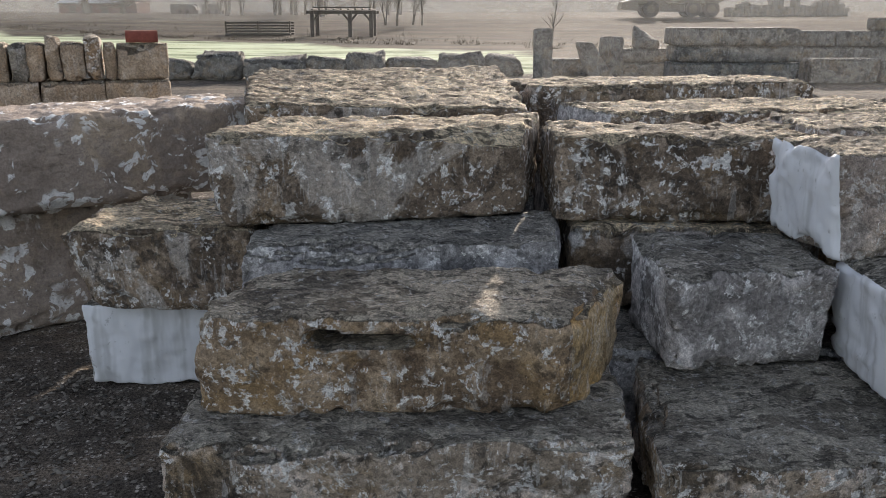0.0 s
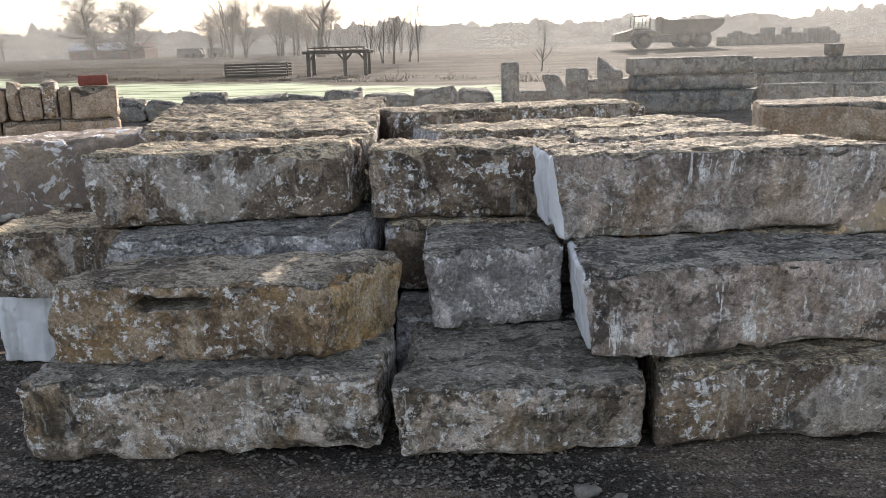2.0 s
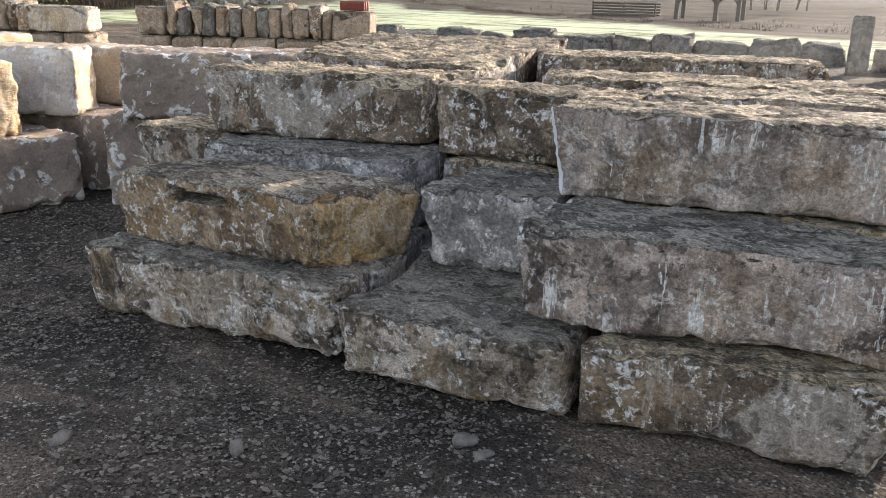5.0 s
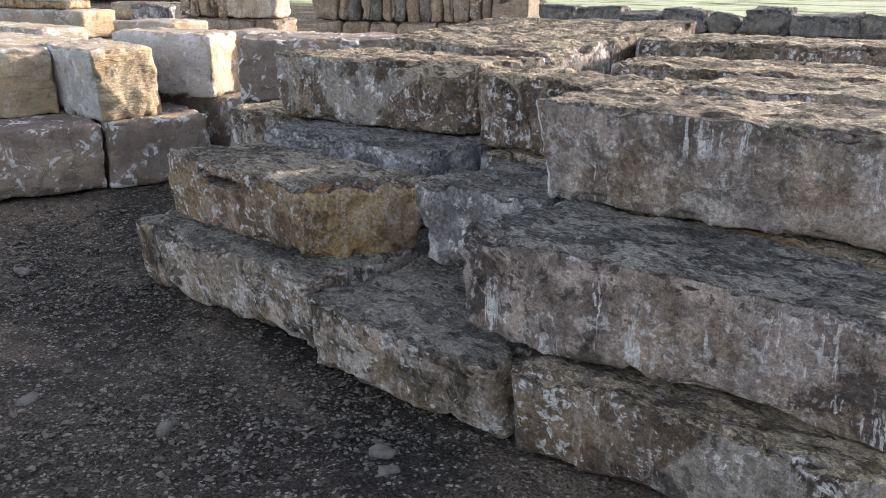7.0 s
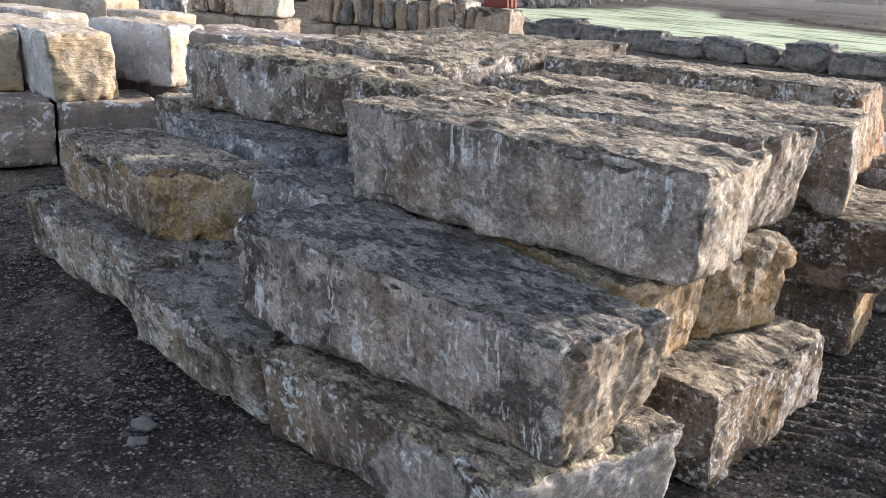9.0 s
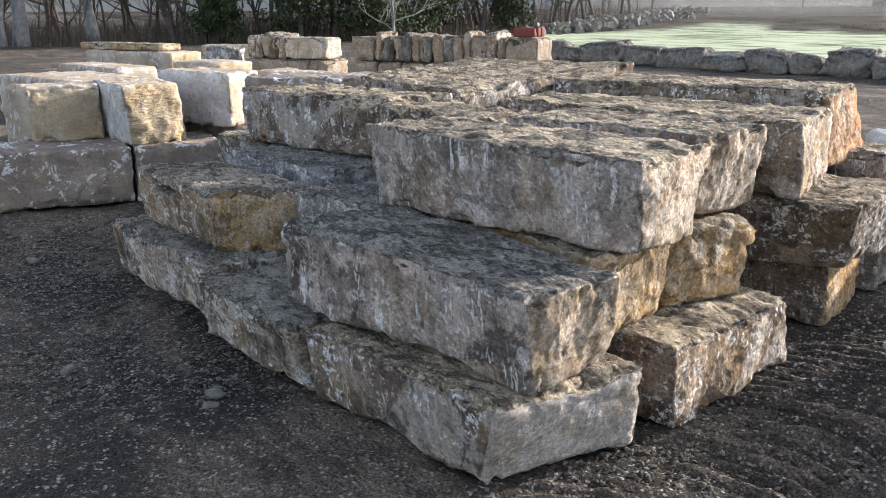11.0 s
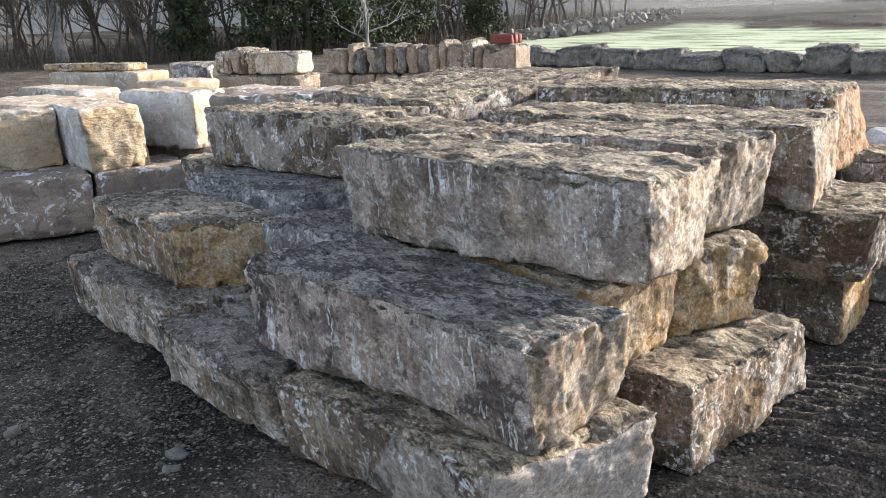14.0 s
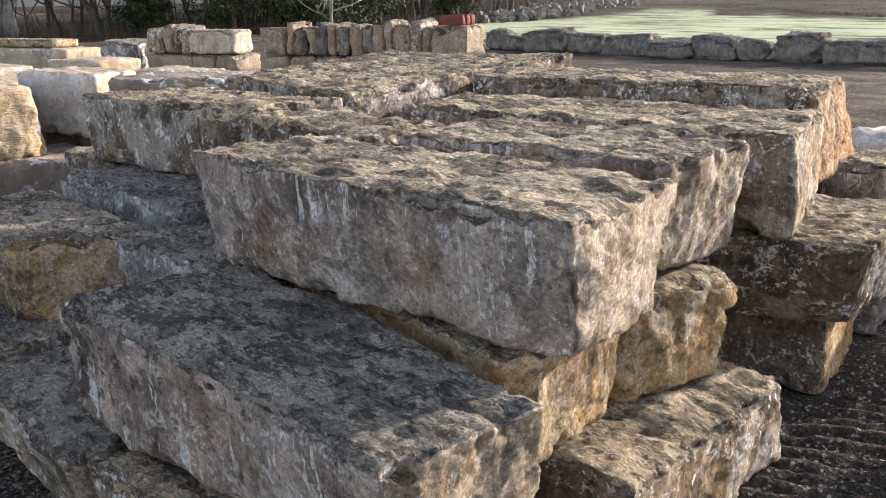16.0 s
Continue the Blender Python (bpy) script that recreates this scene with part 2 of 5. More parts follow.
def pale_stone(name, dark, light, gold, crust=0.8, ridge=0.5):
    """Fresher quarry stone: smooth buff faces with tool ridges, golden iron stains and a chalky skin left on arrises."""
    n = Nodes(name, 0.82, 0.3)
    p = n.place()
    c = n.mix(n.step(n.noise(p, 1.6, 7, 0.6), 0.36, 0.64), dark, light)
    c = n.mix(n.step(n.noise(p, 2.2, 7, 0.64, 0.5), 0.5, 0.62, 0, 0.6), c, gold)
    c = n.mix(n.step(n.noise(p, 4.5, 8, 0.66, 0.4), 0.57, 0.64, 0, 0.5), c, tuple(v * 0.5 for v in dark))
    pale_arris = n.math("ADD", n.geo.outputs["Pointiness"], n.math("MULTIPLY", n.math("SUBTRACT", n.noise(p, 5.0, 7, 0.68, 0.6), 0.5), 0.5))
    skin = n.math("MAXIMUM", n.step(pale_arris, 0.55, 0.572), n.math("MULTIPLY", n.step(n.noise(p, 6.5, 7, 0.6, 1.0), 0.56, 0.575), n.step(n.noise(p, 1.9, 4), 0.46, 0.54)))
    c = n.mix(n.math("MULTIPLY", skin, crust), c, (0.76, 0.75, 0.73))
    c = n.mix(n.step(n.noise(p, 30, 6, 0.66), 0.6, 0.62, 0, 0.55), c, tuple(v * 0.4 for v in dark))
    c = n.mix(1.0, c, n.step(n.noise(p, 60, 6, 0.75), 0.36, 0.64, 0.82, 1.18), "MULTIPLY")
    nb = n.bump(n.noise(n.place((5, 5, 16)), 1.6, 6, 0.62, 0.5), ridge, 0.03)
    nb = n.bump(n.noise(p, 9, 8, 0.68), 0.8, 0.016, nb)
    nb = n.bump(n.noise(p, 60, 6, 0.75), 0.6, 0.008, nb)
    return n.done(c, nb)


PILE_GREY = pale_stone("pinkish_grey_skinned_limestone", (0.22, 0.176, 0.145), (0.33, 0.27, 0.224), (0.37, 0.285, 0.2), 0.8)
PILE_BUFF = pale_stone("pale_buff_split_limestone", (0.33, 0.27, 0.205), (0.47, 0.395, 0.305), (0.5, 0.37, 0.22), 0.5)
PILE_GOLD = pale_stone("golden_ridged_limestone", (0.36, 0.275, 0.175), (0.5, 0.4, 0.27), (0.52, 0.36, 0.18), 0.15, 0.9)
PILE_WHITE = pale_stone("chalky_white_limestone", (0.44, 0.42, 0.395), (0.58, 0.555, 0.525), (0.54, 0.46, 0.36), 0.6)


def sawn(name, colour, stain):
    n = Nodes(name, 0.7, 0.35)
    p = n.place()
    c = n.mix(n.step(n.noise(p, 3, 3), 0.35, 0.7), colour, tuple(v * 0.86 for v in colour))
    run = n.noise(n.place((8, 8, 0.7)), 1.0, 3)
    c = n.mix(n.step(run, 0.5, 0.7, 0, 0.6), c, stain)
    c = n.mix(n.step(n.noise(p, 24, 4), 0.62, 0.72, 0, 0.6), c, stain)
    return n.done(c, n.bump(n.noise(p, 30, 5, 0.7), 0.3, 0.006))


SAWN_WHITE = sawn("white_drilled_face", (0.68, 0.69, 0.715), (0.3, 0.3, 0.29))


def plain(name, a, b, scale=6.0, rough=0.9, relief=0.01):
    n = Nodes(name, rough, 0.3)
    p = n.place()
    f = n.noise(p, scale, 5, 0.65)
    c = n.mix(n.step(f, 0.3, 0.7), a, b)
    g = n.noise(p, scale * 9, 3)
    c = n.mix(1.0, c, n.step(g, 0.2, 0.8, 0.75, 1.2), "MULTIPLY")
    return n.done(c, n.bump(f, 0.5, relief))


# ---- shaping ----
def lattice(p, seed):
    """Smooth random field over points, 0 to 1."""
    i = np.floor(p).astype(np.int64)
    f = p - i
    f = f * f * (3 - 2 * f)
    out = np.zeros(len(p))
    for dx in (0, 1):
        for dy in (0, 1):
            for dz in (0, 1):
                h = (i[:, 0] + dx) * 374761393 + (i[:, 1] + dy) * 668265263 + (i[:, 2] + dz) * 2147483647 + seed * 974634777
                h = (h ^ (h >> 13)) * 1274126177
                h = ((h ^ (h >> 16)) & 0xFFFFFF) / 0xFFFFFF
                w = (f[:, 0] if dx else 1 - f[:, 0]) * (f[:, 1] if dy else 1 - f[:, 1]) * (f[:, 2] if dz else 1 - f[:, 2])
                out += h * w
    return out


def rough_field(p, scale, seed, octaves=4, gain=0.5):
    """Fractal field about 0, within about 1."""
    total, amp, norm = np.zeros(len(p)), 1.0, 0.0
    for k in range(octaves):
        total += amp * (lattice(p * scale * 2.0 ** k + 31.7 * k, seed + k) * 2 - 1)
        norm += amp
        amp *= gain
    return total / norm * 1.6


def mesh_from(name, verts, faces, mats, index=None, smooth=True):
    me = bpy.data.meshes.new(name)
    me.from_pydata(verts.tolist() if hasattr(verts, "tolist") else verts, [], faces.tolist() if hasattr(faces, "tolist") else faces)
    for m in mats:
        me.materials.append(m)
    if index is not None:
        me.polygons.foreach_set("material_index", np.asarray(index, dtype=np.int32))
    if smooth:
        me.polygons.foreach_set("use_smooth", np.ones(len(me.polygons), dtype=bool))
    me.update()
    return me


def box_grid(nx, ny, nz):
    """The skin of a unit cube as one joined grid: points, quads, and each quad's side (front, right, back, left, top, bottom)."""
    pts, quads, side = [], [], []
    count = 0

    def sheet(na, nb, make, label):
        nonlocal count
        a, b = np.meshgrid(np.arange(na + 1) / na, np.arange(nb + 1) / nb, indexing="ij")
        pts.append(make(a.ravel(), b.ravel()))
        i, j = np.meshgrid(np.arange(na), np.arange(nb), indexing="ij")
        k = (i * (nb + 1) + j).ravel() + count
        quads.append(np.stack([k, k + nb + 1, k + nb + 2, k + 1], 1))
        side.append(np.full(na * nb, label))
        count += (na + 1) * (nb + 1)

    one, zero = np.ones_like, np.zeros_like
    sheet(nx, nz, lambda a, b: np.stack([a, zero(a), b], 1), 0)
    sheet(ny, nz, lambda a, b: np.stack([one(a), a, b], 1), 1)
    sheet(nx, nz, lambda a, b: np.stack([1 - a, one(a), b], 1), 2)
    sheet(ny, nz, lambda a, b: np.stack([zero(a), 1 - a, b], 1), 3)
    sheet(nx, ny, lambda a, b: np.stack([a, b, one(a)], 1), 4)
    sheet(nx, ny, lambda a, b: np.stack([a, 1 - b, zero(a)], 1), 5)
    p, q, s = np.concatenate(pts), np.concatenate(quads), np.concatenate(side)
    key = np.round(p * 100000).astype(np.int64)
    _, first, inverse = np.unique(key, axis=0, return_index=True, return_inverse=True)
    return p[first], inverse.reshape(-1)[q], s


def block_mesh(name, quad, z0, z1, mats, sides=None, seed=1, cell=0.025, rounding=0.035, swell=0.02, chip=0.014, terrace=0.010, foot=None, lift=None, dents=()):
    """A quarried block over a footprint of four corners (front left, front right, back right, back left).
    foot: shifts of the lower corners; lift: extra heights of the upper corners; sides: material slots of the six sides."""
    q = np.array(quad, float)
    lo, hi = np.zeros((4, 3)), np.zeros((4, 3))
    lo[:, :2], hi[:, :2] = q + (np.array(foot, float) if foot is not None else 0), q
    lo[:, 2], hi[:, 2] = z0, z1 + (np.array(lift, float) if lift is not None else 0)
    lx = (np.linalg.norm(q[1] - q[0]) + np.linalg.norm(q[2] - q[3])) / 2
    ly = (np.linalg.norm(q[3] - q[0]) + np.linalg.norm(q[2] - q[1])) / 2
    size = np.array([lx, ly, z1 - z0])
    n = [max(3, int(round(v / cell))) for v in size]
    u, faces, side = box_grid(*n)
    p = u * size
    shift = p + np.array([seed * 3.17, seed * 1.73, seed * 0.91])
    gap = np.minimum(p, size - p)
    r = rounding * (0.75 + 0.75 * rough_field(shift, 4.0, seed + 50, 3))
    r = np.clip(r, 0.004, min(size) * 0.42)[:, None]
    core = np.clip(p, r, size - r)
    d = p - core
    length = np.linalg.norm(d, axis=1, keepdims=True)
    way = d / np.maximum(length, 1e-9)
    p = core + way * r
    # flat scars knocked off the arrises
    g = np.random.default_rng(seed + 900)
    for _ in range(int(2.6 * size.sum() * 4 * min(1.0, rounding / 0.03))):
        ax = g.choice(3, p=size / size.sum())
        far = g.integers(0, 2, 3)
        at = far * size
        at[ax] = g.uniform(0, size[ax])
        way_out = (far * 2 - 1) * g.uniform(0.35, 1.0, 3)
        way_out[ax] = g.uniform(-0.3, 0.3)
        way_out /= np.linalg.norm(way_out)
        deep, reach = g.uniform(0.006, 0.034) * min(1.5, rounding / 0.035), g.uniform(0.05, 0.24)
        over = (p - at) @ way_out + deep - 1.5 * deep * ((p[:, ax] - at[ax]) / reach) ** 2
        p = p - np.clip(over, 0, None)[:, None] * way_out
    # bites along the arrises
    reach = 0.11
    close = np.clip(1 - gap / reach, 0, 1)
    second = np.sort(close, axis=1)[:, 1]
    bite = np.clip(rough_field(shift, 7.0, seed + 80, 4, 0.65) - 0.08, 0, 1) * second ** 2.0 * 0.075 * min(1.0, rounding / 0.035)
    inward = np.where(p < size / 2, 1.0, -1.0) * close
    p = p + inward * bite[:, None]
    crease = 0.45 - np.abs(rough_field(shift, 2.6, seed + 33, 4, 0.55))
    out = swell * 0.7 * rough_field(shift, 1.3, seed, 2) + chip * 1.0 * rough_field(shift, 7.0, seed + 7, 5, 0.68) + chip * 1.6 * crease + chip * 0.4 * rough_field(shift, 26.0, seed + 61, 2, 0.7)
    bed = rough_field(shift * np.array([1, 1, 0.2]), 7.5, seed + 21, 4, 0.65) * 2.4
    whole = np.floor(bed)
    f = bed - whole
    step = whole + np.clip((f - 0.42) / 0.16, 0, 1)
    thin = rough_field(shift * np.array([0.6, 1.35, 0.2]), 15.0, seed + 43, 3, 0.65) * 2.2
    step = step + 0.8 * (np.floor(thin) + np.clip((thin - np.floor(thin) - 0.4) / 0.2, 0, 1))
    is_top = np.clip((way[:, 2] - 0.6) / 0.3, 0, 1)
    out = out * (1 - 0.75 * is_top) + is_top * terrace * (step * 0.55 + 0.1 * bed)
    p = p + way * out[:, None]
    w = p / size
    a, b, c = w[:, :1], w[:, 1:2], w[:, 2:]
    low = (1 - a) * (1 - b) * lo[0] + a * (1 - b) * lo[1] + a * b * lo[2] + (1 - a) * b * lo[3]
    top = (1 - a) * (1 - b) * hi[0] + a * (1 - b) * hi[1] + a * b * hi[2] + (1 - a) * b * hi[3]
    v = low * (1 - c) + top * c
    for cx, cz, rx, rz, deep in dents:
        away = ((v[:, 0] - cx) / rx) ** 2 + ((v[:, 2] - cz) / rz) ** 2
        v[:, 1] += np.clip(1.2 - away, 0, 1) * deep * (u[:, 1] < 0.01)
    v[:, 2] = np.maximum(v[:, 2], z0 - 0.004)
    index = None if sides is None else np.array([sides.get(k, 0) for k in range(6)])[side]
    return v, faces, index


BLOCKS = 0


def block(label, quad, z0, z1, mat, sides=None, name="stone_block", group="stacked quarry blocks", parent=None, **how):
    """One block as a thing of its own (or, with a parent, as a part)."""
    global BLOCKS
    BLOCKS += 1
    how.setdefault("seed", BLOCKS)
    how.setdefault("cell", 0.016 if group == "stacked quarry blocks" else 0.026)
    mats, slots = [mat], None
    if sides:
        slots = {}
        for k, m in sides.items():
            if m not in mats:
                mats.append(m)
            slots[k] = mats.index(m)
    v, f, idx = block_mesh(name, quad, z0, z1, mats, slots, **how)
    base = np.array([*np.mean(np.array(quad, float), 0), z0])
    ob = new(name, mesh_from(name, v - base, f, mats, idx))
    ob.location = base
    if parent is not None:
        ob.parent = parent
        ob.location = Vector(base) - parent.location
        if label:
            tagged(ob, label)
        return ob
    return tagged(ob, label, "stone block", group)


# ---- the near stack: lowest course ----
block("long grey-green limestone block with pale crust, on the gravel", [(-1.02, 2.58), (0.69, 2.62), (0.72, 3.4), (-0.98, 3.36)], 0, 0.42, STONE_MOSSY, foot=[(0.02, 0.07), (0, 0.07), (0, 0), (0, 0)], rounding=0.05)
block("brown limestone block with pale patches, on the gravel", [(0.75, 2.53), (1.93, 2.56), (1.95, 3.42), (0.84, 3.42)], 0, 0.43, STONE_MOSSY, foot=[(0.04, 0.06), (0.0, 0.12), (0, 0), (0, 0)], lift=[-0.05, -0.05, 0, 0], rounding=0.06)
block("dark brown limestone block with grey broken end, on the gravel", [(1.99, 2.6), (3.34, 2.71), (3.43, 3.53), (2.05, 3.42)], 0, 0.44, STONE_BROWN, {1: STONE_BREAK}, foot=[(0, 0.07), (-0.17, 0.07), (-0.06, 0.03), (0, 0)], lift=[-0.03, -0.01, 0, 0], rounding=0.07, chip=0.008, swell=0.012, seed=131)
block("brown limestone block lying crosswise, rough lower edge", [(2.5, 3.62), (3.4, 3.76), (3.3, 4.9), (2.4, 4.75)], 0, 0.43, STONE_BROWN, {1: STONE_OCHRE}, foot=[(0, 0), (0, 0.04), (-0.03, 0.05), (0, 0)], swell=0.03)
block("brown limestone block in deep shade, on the gravel", [(2.0, 5.5), (3.1, 5.66), (2.93, 6.4), (1.9, 6.3)], 0, 0.43, STONE_BROWN, {1: STONE_GOLD})
block("white-faced limestone block with a drilled face, on the gravel", [(-1.86, 4.0), (-1.05, 4.06), (-1.0, 4.85), (-1.86, 4.8)], 0, 0.45, STONE_BLUE, {0: SAWN_WHITE}, rounding=0.02, swell=0.01)
block("tall pinkish limestone block, lowest of its pile", [(-2.95, 4.55), (-1.75, 5.55), (-2.2, 6.2), (-3.4, 5.2)], 0, 0.74, PILE_GREY, foot=[(0.1, -0.05), (0.05, 0), (0, 0), (0, 0)])
block("limestone block deep inside the stack", [(0.7, 3.5), (2.0, 3.5), (2.0, 4.3), (0.7, 4.3)], 0, 0.42, STONE_BLUE)
block("limestone block deep inside the stack", [(-0.95, 3.45), (0.6, 3.5), (0.6, 4.3), (-0.95, 4.3)], 0, 0.43, STONE_BLUE)
block("limestone block deep inside the stack", [(-1.0, 4.9), (0.5, 4.9), (0.5, 6.6), (-1.0, 6.6)], 0, 0.45, STONE_BLUE, cell=0.08)
block("limestone block deep inside the stack", [(0.6, 4.5), (2.2, 4.6), (1.8, 6.9), (0.6, 6.6)], 0, 0.45, STONE_BLUE, cell=0.08)

# ---- second course ----
block("ochre-brown limestone block with pale veins and a broken edge", [(-0.92, 2.78), (0.47, 2.79), (0.77, 3.45), (-0.8, 3.38)], 0.42, 0.83, STONE_OCHRE, {1: STONE_GOLD}, dents=[(-0.44, 0.74, 0.07, 0.04, 0.24), (-0.26, 0.735, 0.17, 0.026, 0.2)],  foot=[(0, 0.05), (0.02, 0.06), (-0.06, -0.08), (0, 0)], rounding=0.06)
block("blue-grey limestone block with smooth broken faces", [(0.9, 3.18), (1.62, 3.26), (1.6, 3.9), (0.9, 3.85)], 0.43, 0.87, STONE_SLATE, foot=[(0.04, 0.03), (0, 0.1), (0, 0), (0, 0)])
block("long streaked grey limestone block with a white drilled end", [(1.64, 2.69), (3.4, 2.82), (3.43, 3.34), (1.67, 3.45)], 0.44, 0.885, STONE_GREYTOP, {3: SAWN_WHITE, 1: STONE_TAN}, foot=[(0.04, 0.0), (-0.03, 0.07), (-0.1, 0.06), (0.04, 0.05)], rounding=0.028)
block("golden limestone block tucked under a larger one", [(1.9, 3.48), (3.22, 3.46), (3.08, 4.12), (1.9, 4.06)], 0.45, 0.88, STONE_GOLD, foot=[(0, 0), (-0.08, 0.08), (-0.04, 0), (0, 0)])
block("golden limestone block with a grey broken corner", [(1.9, 4.14), (3.06, 4.16), (3.15, 4.74), (1.9, 4.7)], 0.45, 0.87, STONE_GOLD, foot=[(0, 0), (-0.03, 0), (-0.03, 0), (0, 0)])
block("grey-brown limestone block with a chipped corner", [(2.3, 5.05), (3.37, 5.36), (3.24, 6.42), (2.2, 6.2)], 0.43, 0.87, STONE_BROWN, foot=[(0, 0.05), (-0.16, 0.22), (-0.08, -0.1), (0, 0)], rounding=0.06, swell=0.035)
block("grey limestone block on a lower one", [(2.0, 6.5), (3.05, 6.62), (2.9, 7.2), (1.9, 7.1)], 0.43, 0.98, STONE_GREY)
block("grey limestone block under a larger one", [(2.0, 6.52), (2.95, 6.64), (2.85, 7.2), (1.9, 7.1)], 0, 0.43, STONE_GREY)
block("thin blue-grey limestone slab with pale crust", [(-0.92, 3.5), (0.52, 3.6), (0.56, 4.25), (-0.9, 4.15)], 0.44, 0.89, STONE_BLUE, sides={3: STONE_BLUE})
block("dark lichened limestone block with pale scratches", [(-1.88, 3.86), (-0.95, 3.84), (-0.95, 4.6), (-1.75, 4.6)], 0.47, 0.89, STONE_BROWN, rounding=0.07, foot=[(0.12, 0.04), (0, 0), (0, 0), (0, 0)])
block("limestone block deep inside the stack", [(-0.9, 4.65), (0.5, 4.65), (0.5, 6.8), (-0.9, 6.8)], 0.45, 0.9, STONE_BLUE, cell=0.08)
block("limestone block in shade under the top course", [(0.62, 4.0), (1.85, 4.0), (1.85, 4.8), (0.62, 4.8)], 0.44, 0.87, STONE_BROWN, cell=0.08)
block("limestone block deep inside the stack", [(0.6, 5.0), (2.1, 5.1), (1.9, 6.9), (0.6, 6.8)], 0.45, 0.88, STONE_BLUE, cell=0.08)

# ---- top course ----
block("brown lichened limestone block with a sunlit flaky top", [(-1.12, 3.8), (0.37, 4.06), (0.5, 4.75), (-1.0, 4.6)], 0.9, 1.34, STONE_BROWN, foot=[(0.06, 0.02), (0.02, 0.05), (0, 0), (0, 0)])
block("brown limestone block with pale lichen splashes", [(0.54, 4.08), (1.8, 4.0), (1.85, 4.62), (0.52, 4.7)], 0.88, 1.31, STONE_BROWN, rounding=0.05)
block("long grey limestone block with white runs and a white end", [(1.57, 3.29), (3.42, 3.42), (3.25, 4.12), (1.52, 3.88)], 0.89, 1.335, STONE_GREY, {3: SAWN_WHITE, 1: STONE_TAN}, foot=[(0.06, 0.02), (-0.06, 0.12), (-0.06, 0.06), (0.03, 0)], rounding=0.03)
block("grey limestone block with a rough split end", [(1.85, 4.12), (3.1, 4.3), (3.06, 4.93), (1.8, 4.85)], 0.89, 1.34, STONE_GREY, {1: STONE_TAN}, foot=[(0, 0), (-0.1, 0.05), (-0.06, -0.05), (0, 0)])
block("long dark limestone block with a brown broken end", [(0.95, 4.88), (3.08, 5.2), (2.8, 6.08), (0.7, 5.6)], 0.89, 1.33, STONE_BROWN, {3: STONE_BLUE, 1: STONE_TAN}, foot=[(0, 0), (0.06, -0.02), (0, 0), (0, 0)])
block("long limestone block with a rusty orange split end", [(0.6, 5.72), (2.66, 6.22), (2.5, 6.95), (0.3, 6.5)], 0.9, 1.42, STONE_BROWN, {1: STONE_RUST}, foot=[(0, 0), (0.06, 0), (0.1, 0), (0, 0)])
block("broad limestone block with a tan flaky top", [(-1.2, 4.95), (0.48, 4.85), (0.4, 6.98), (-1.55, 6.6)], 0.9, 1.44, STONE_BROWN, None, lift=[-0.06, -0.08, 0.05, 0.03])
block("long pinkish grey limestone block on a tall one", [(-2.65, 4.5), (-1.2, 5.75), (-1.7, 6.35), (-3.15, 5.15)], 0.76, 1.32, PILE_GREY, rounding=0.04)

# ---- the pale pile ----
P = "pale pile of quarry blocks"
block("pale limestone block with white crust, on the gravel", [(-3.85, 2.2), (-3.5, 3.58), (-4.4, 3.8), (-4.8, 2.5)], 0, 0.6, PILE_GREY, group=P)
block("pale limestone block with white crust and a gold corner", [(-3.44, 3.6), (-3.2, 4.5), (-4.2, 4.7), (-4.4, 3.85)], 0, 0.6, PILE_GREY, group=P)
block("buff limestone block half in shade", [(-5.0, 2.75), (-4.4, 2.85), (-4.25, 3.55), (-4.9, 3.7)], 0.6, 1.2, PILE_BUFF, {1: PILE_GOLD}, group=P)
block("white-sided buff limestone block turned outwards", [(-4.75, 3.6), (-3.4, 3.52), (-3.5, 4.16), (-4.8, 4.3)], 0.6, 1.23, PILE_BUFF, {0: PILE_WHITE, 1: PILE_GOLD}, group=P, foot=[(0, 0), (-0.12, 0.1), (0.0, 0.06), (0, 0)])
block("white limestone block with a golden broken edge", [(-4.8, 4.4), (-3.42, 4.7), (-3.78, 5.26), (-5.1, 5.05)], 0.7, 1.3, PILE_BUFF, {0: PILE_WHITE}, group=P)
block("pale limestone block under others", [(-4.7, 4.55), (-2.85, 4.95), (-3.1, 5.65), (-4.9, 5.35)], 0, 0.7, PILE_GREY, group=P)
block("pale limestone slab behind other blocks", [(-4.5, 5.45), (-3.55, 5.55), (-3.6, 6.15), (-4.7, 6.05)], 0.7, 1.26, PILE_BUFF, group=P)
block("pale limestone block under others", [(-4.6, 5.5), (-3.4, 5.7), (-3.6, 6.3), (-4.8, 6.15)], 0, 0.7, PILE_BUFF, group=P, cell=0.06)
block("buff limestone block with a gold edge", [(-6.4, 5.2), (-5.45, 5.5), (-5.6, 6.05), (-6.6, 5.85)], 0.7, 1.31, PILE_BUFF, {1: PILE_GOLD}, group=P)
block("buff limestone block under others", [(-6.4, 4.5), (-5.0, 4.6), (-5.1, 6.1), (-6.6, 5.9)], 0, 0.72, PILE_BUFF, group=P, cell=0.06)
block("buff limestone block with a weathered top", [(-7.2, 3.1), (-5.2, 3.45), (-5.3, 4.4), (-7.2, 4.25)], 0, 1.19, PILE_BUFF, {1: PILE_GOLD}, group=P, cell=0.06)
block("buff limestone block with a weathered top", [(-9.4, 4.4), (-7.3, 4.7), (-7.4, 5.4), (-9.6, 5.1)], 0, 1.19, PILE_BUFF, group=P, cell=0.06)
block("golden limestone slab catching the sun", [(-13.8, 6.1), (-11.15, 6.95), (-11.4, 7.7), (-14.1, 6.9)], 0.75, 1.23, PILE_BUFF, {1: PILE_GOLD}, group=P, cell=0.06)
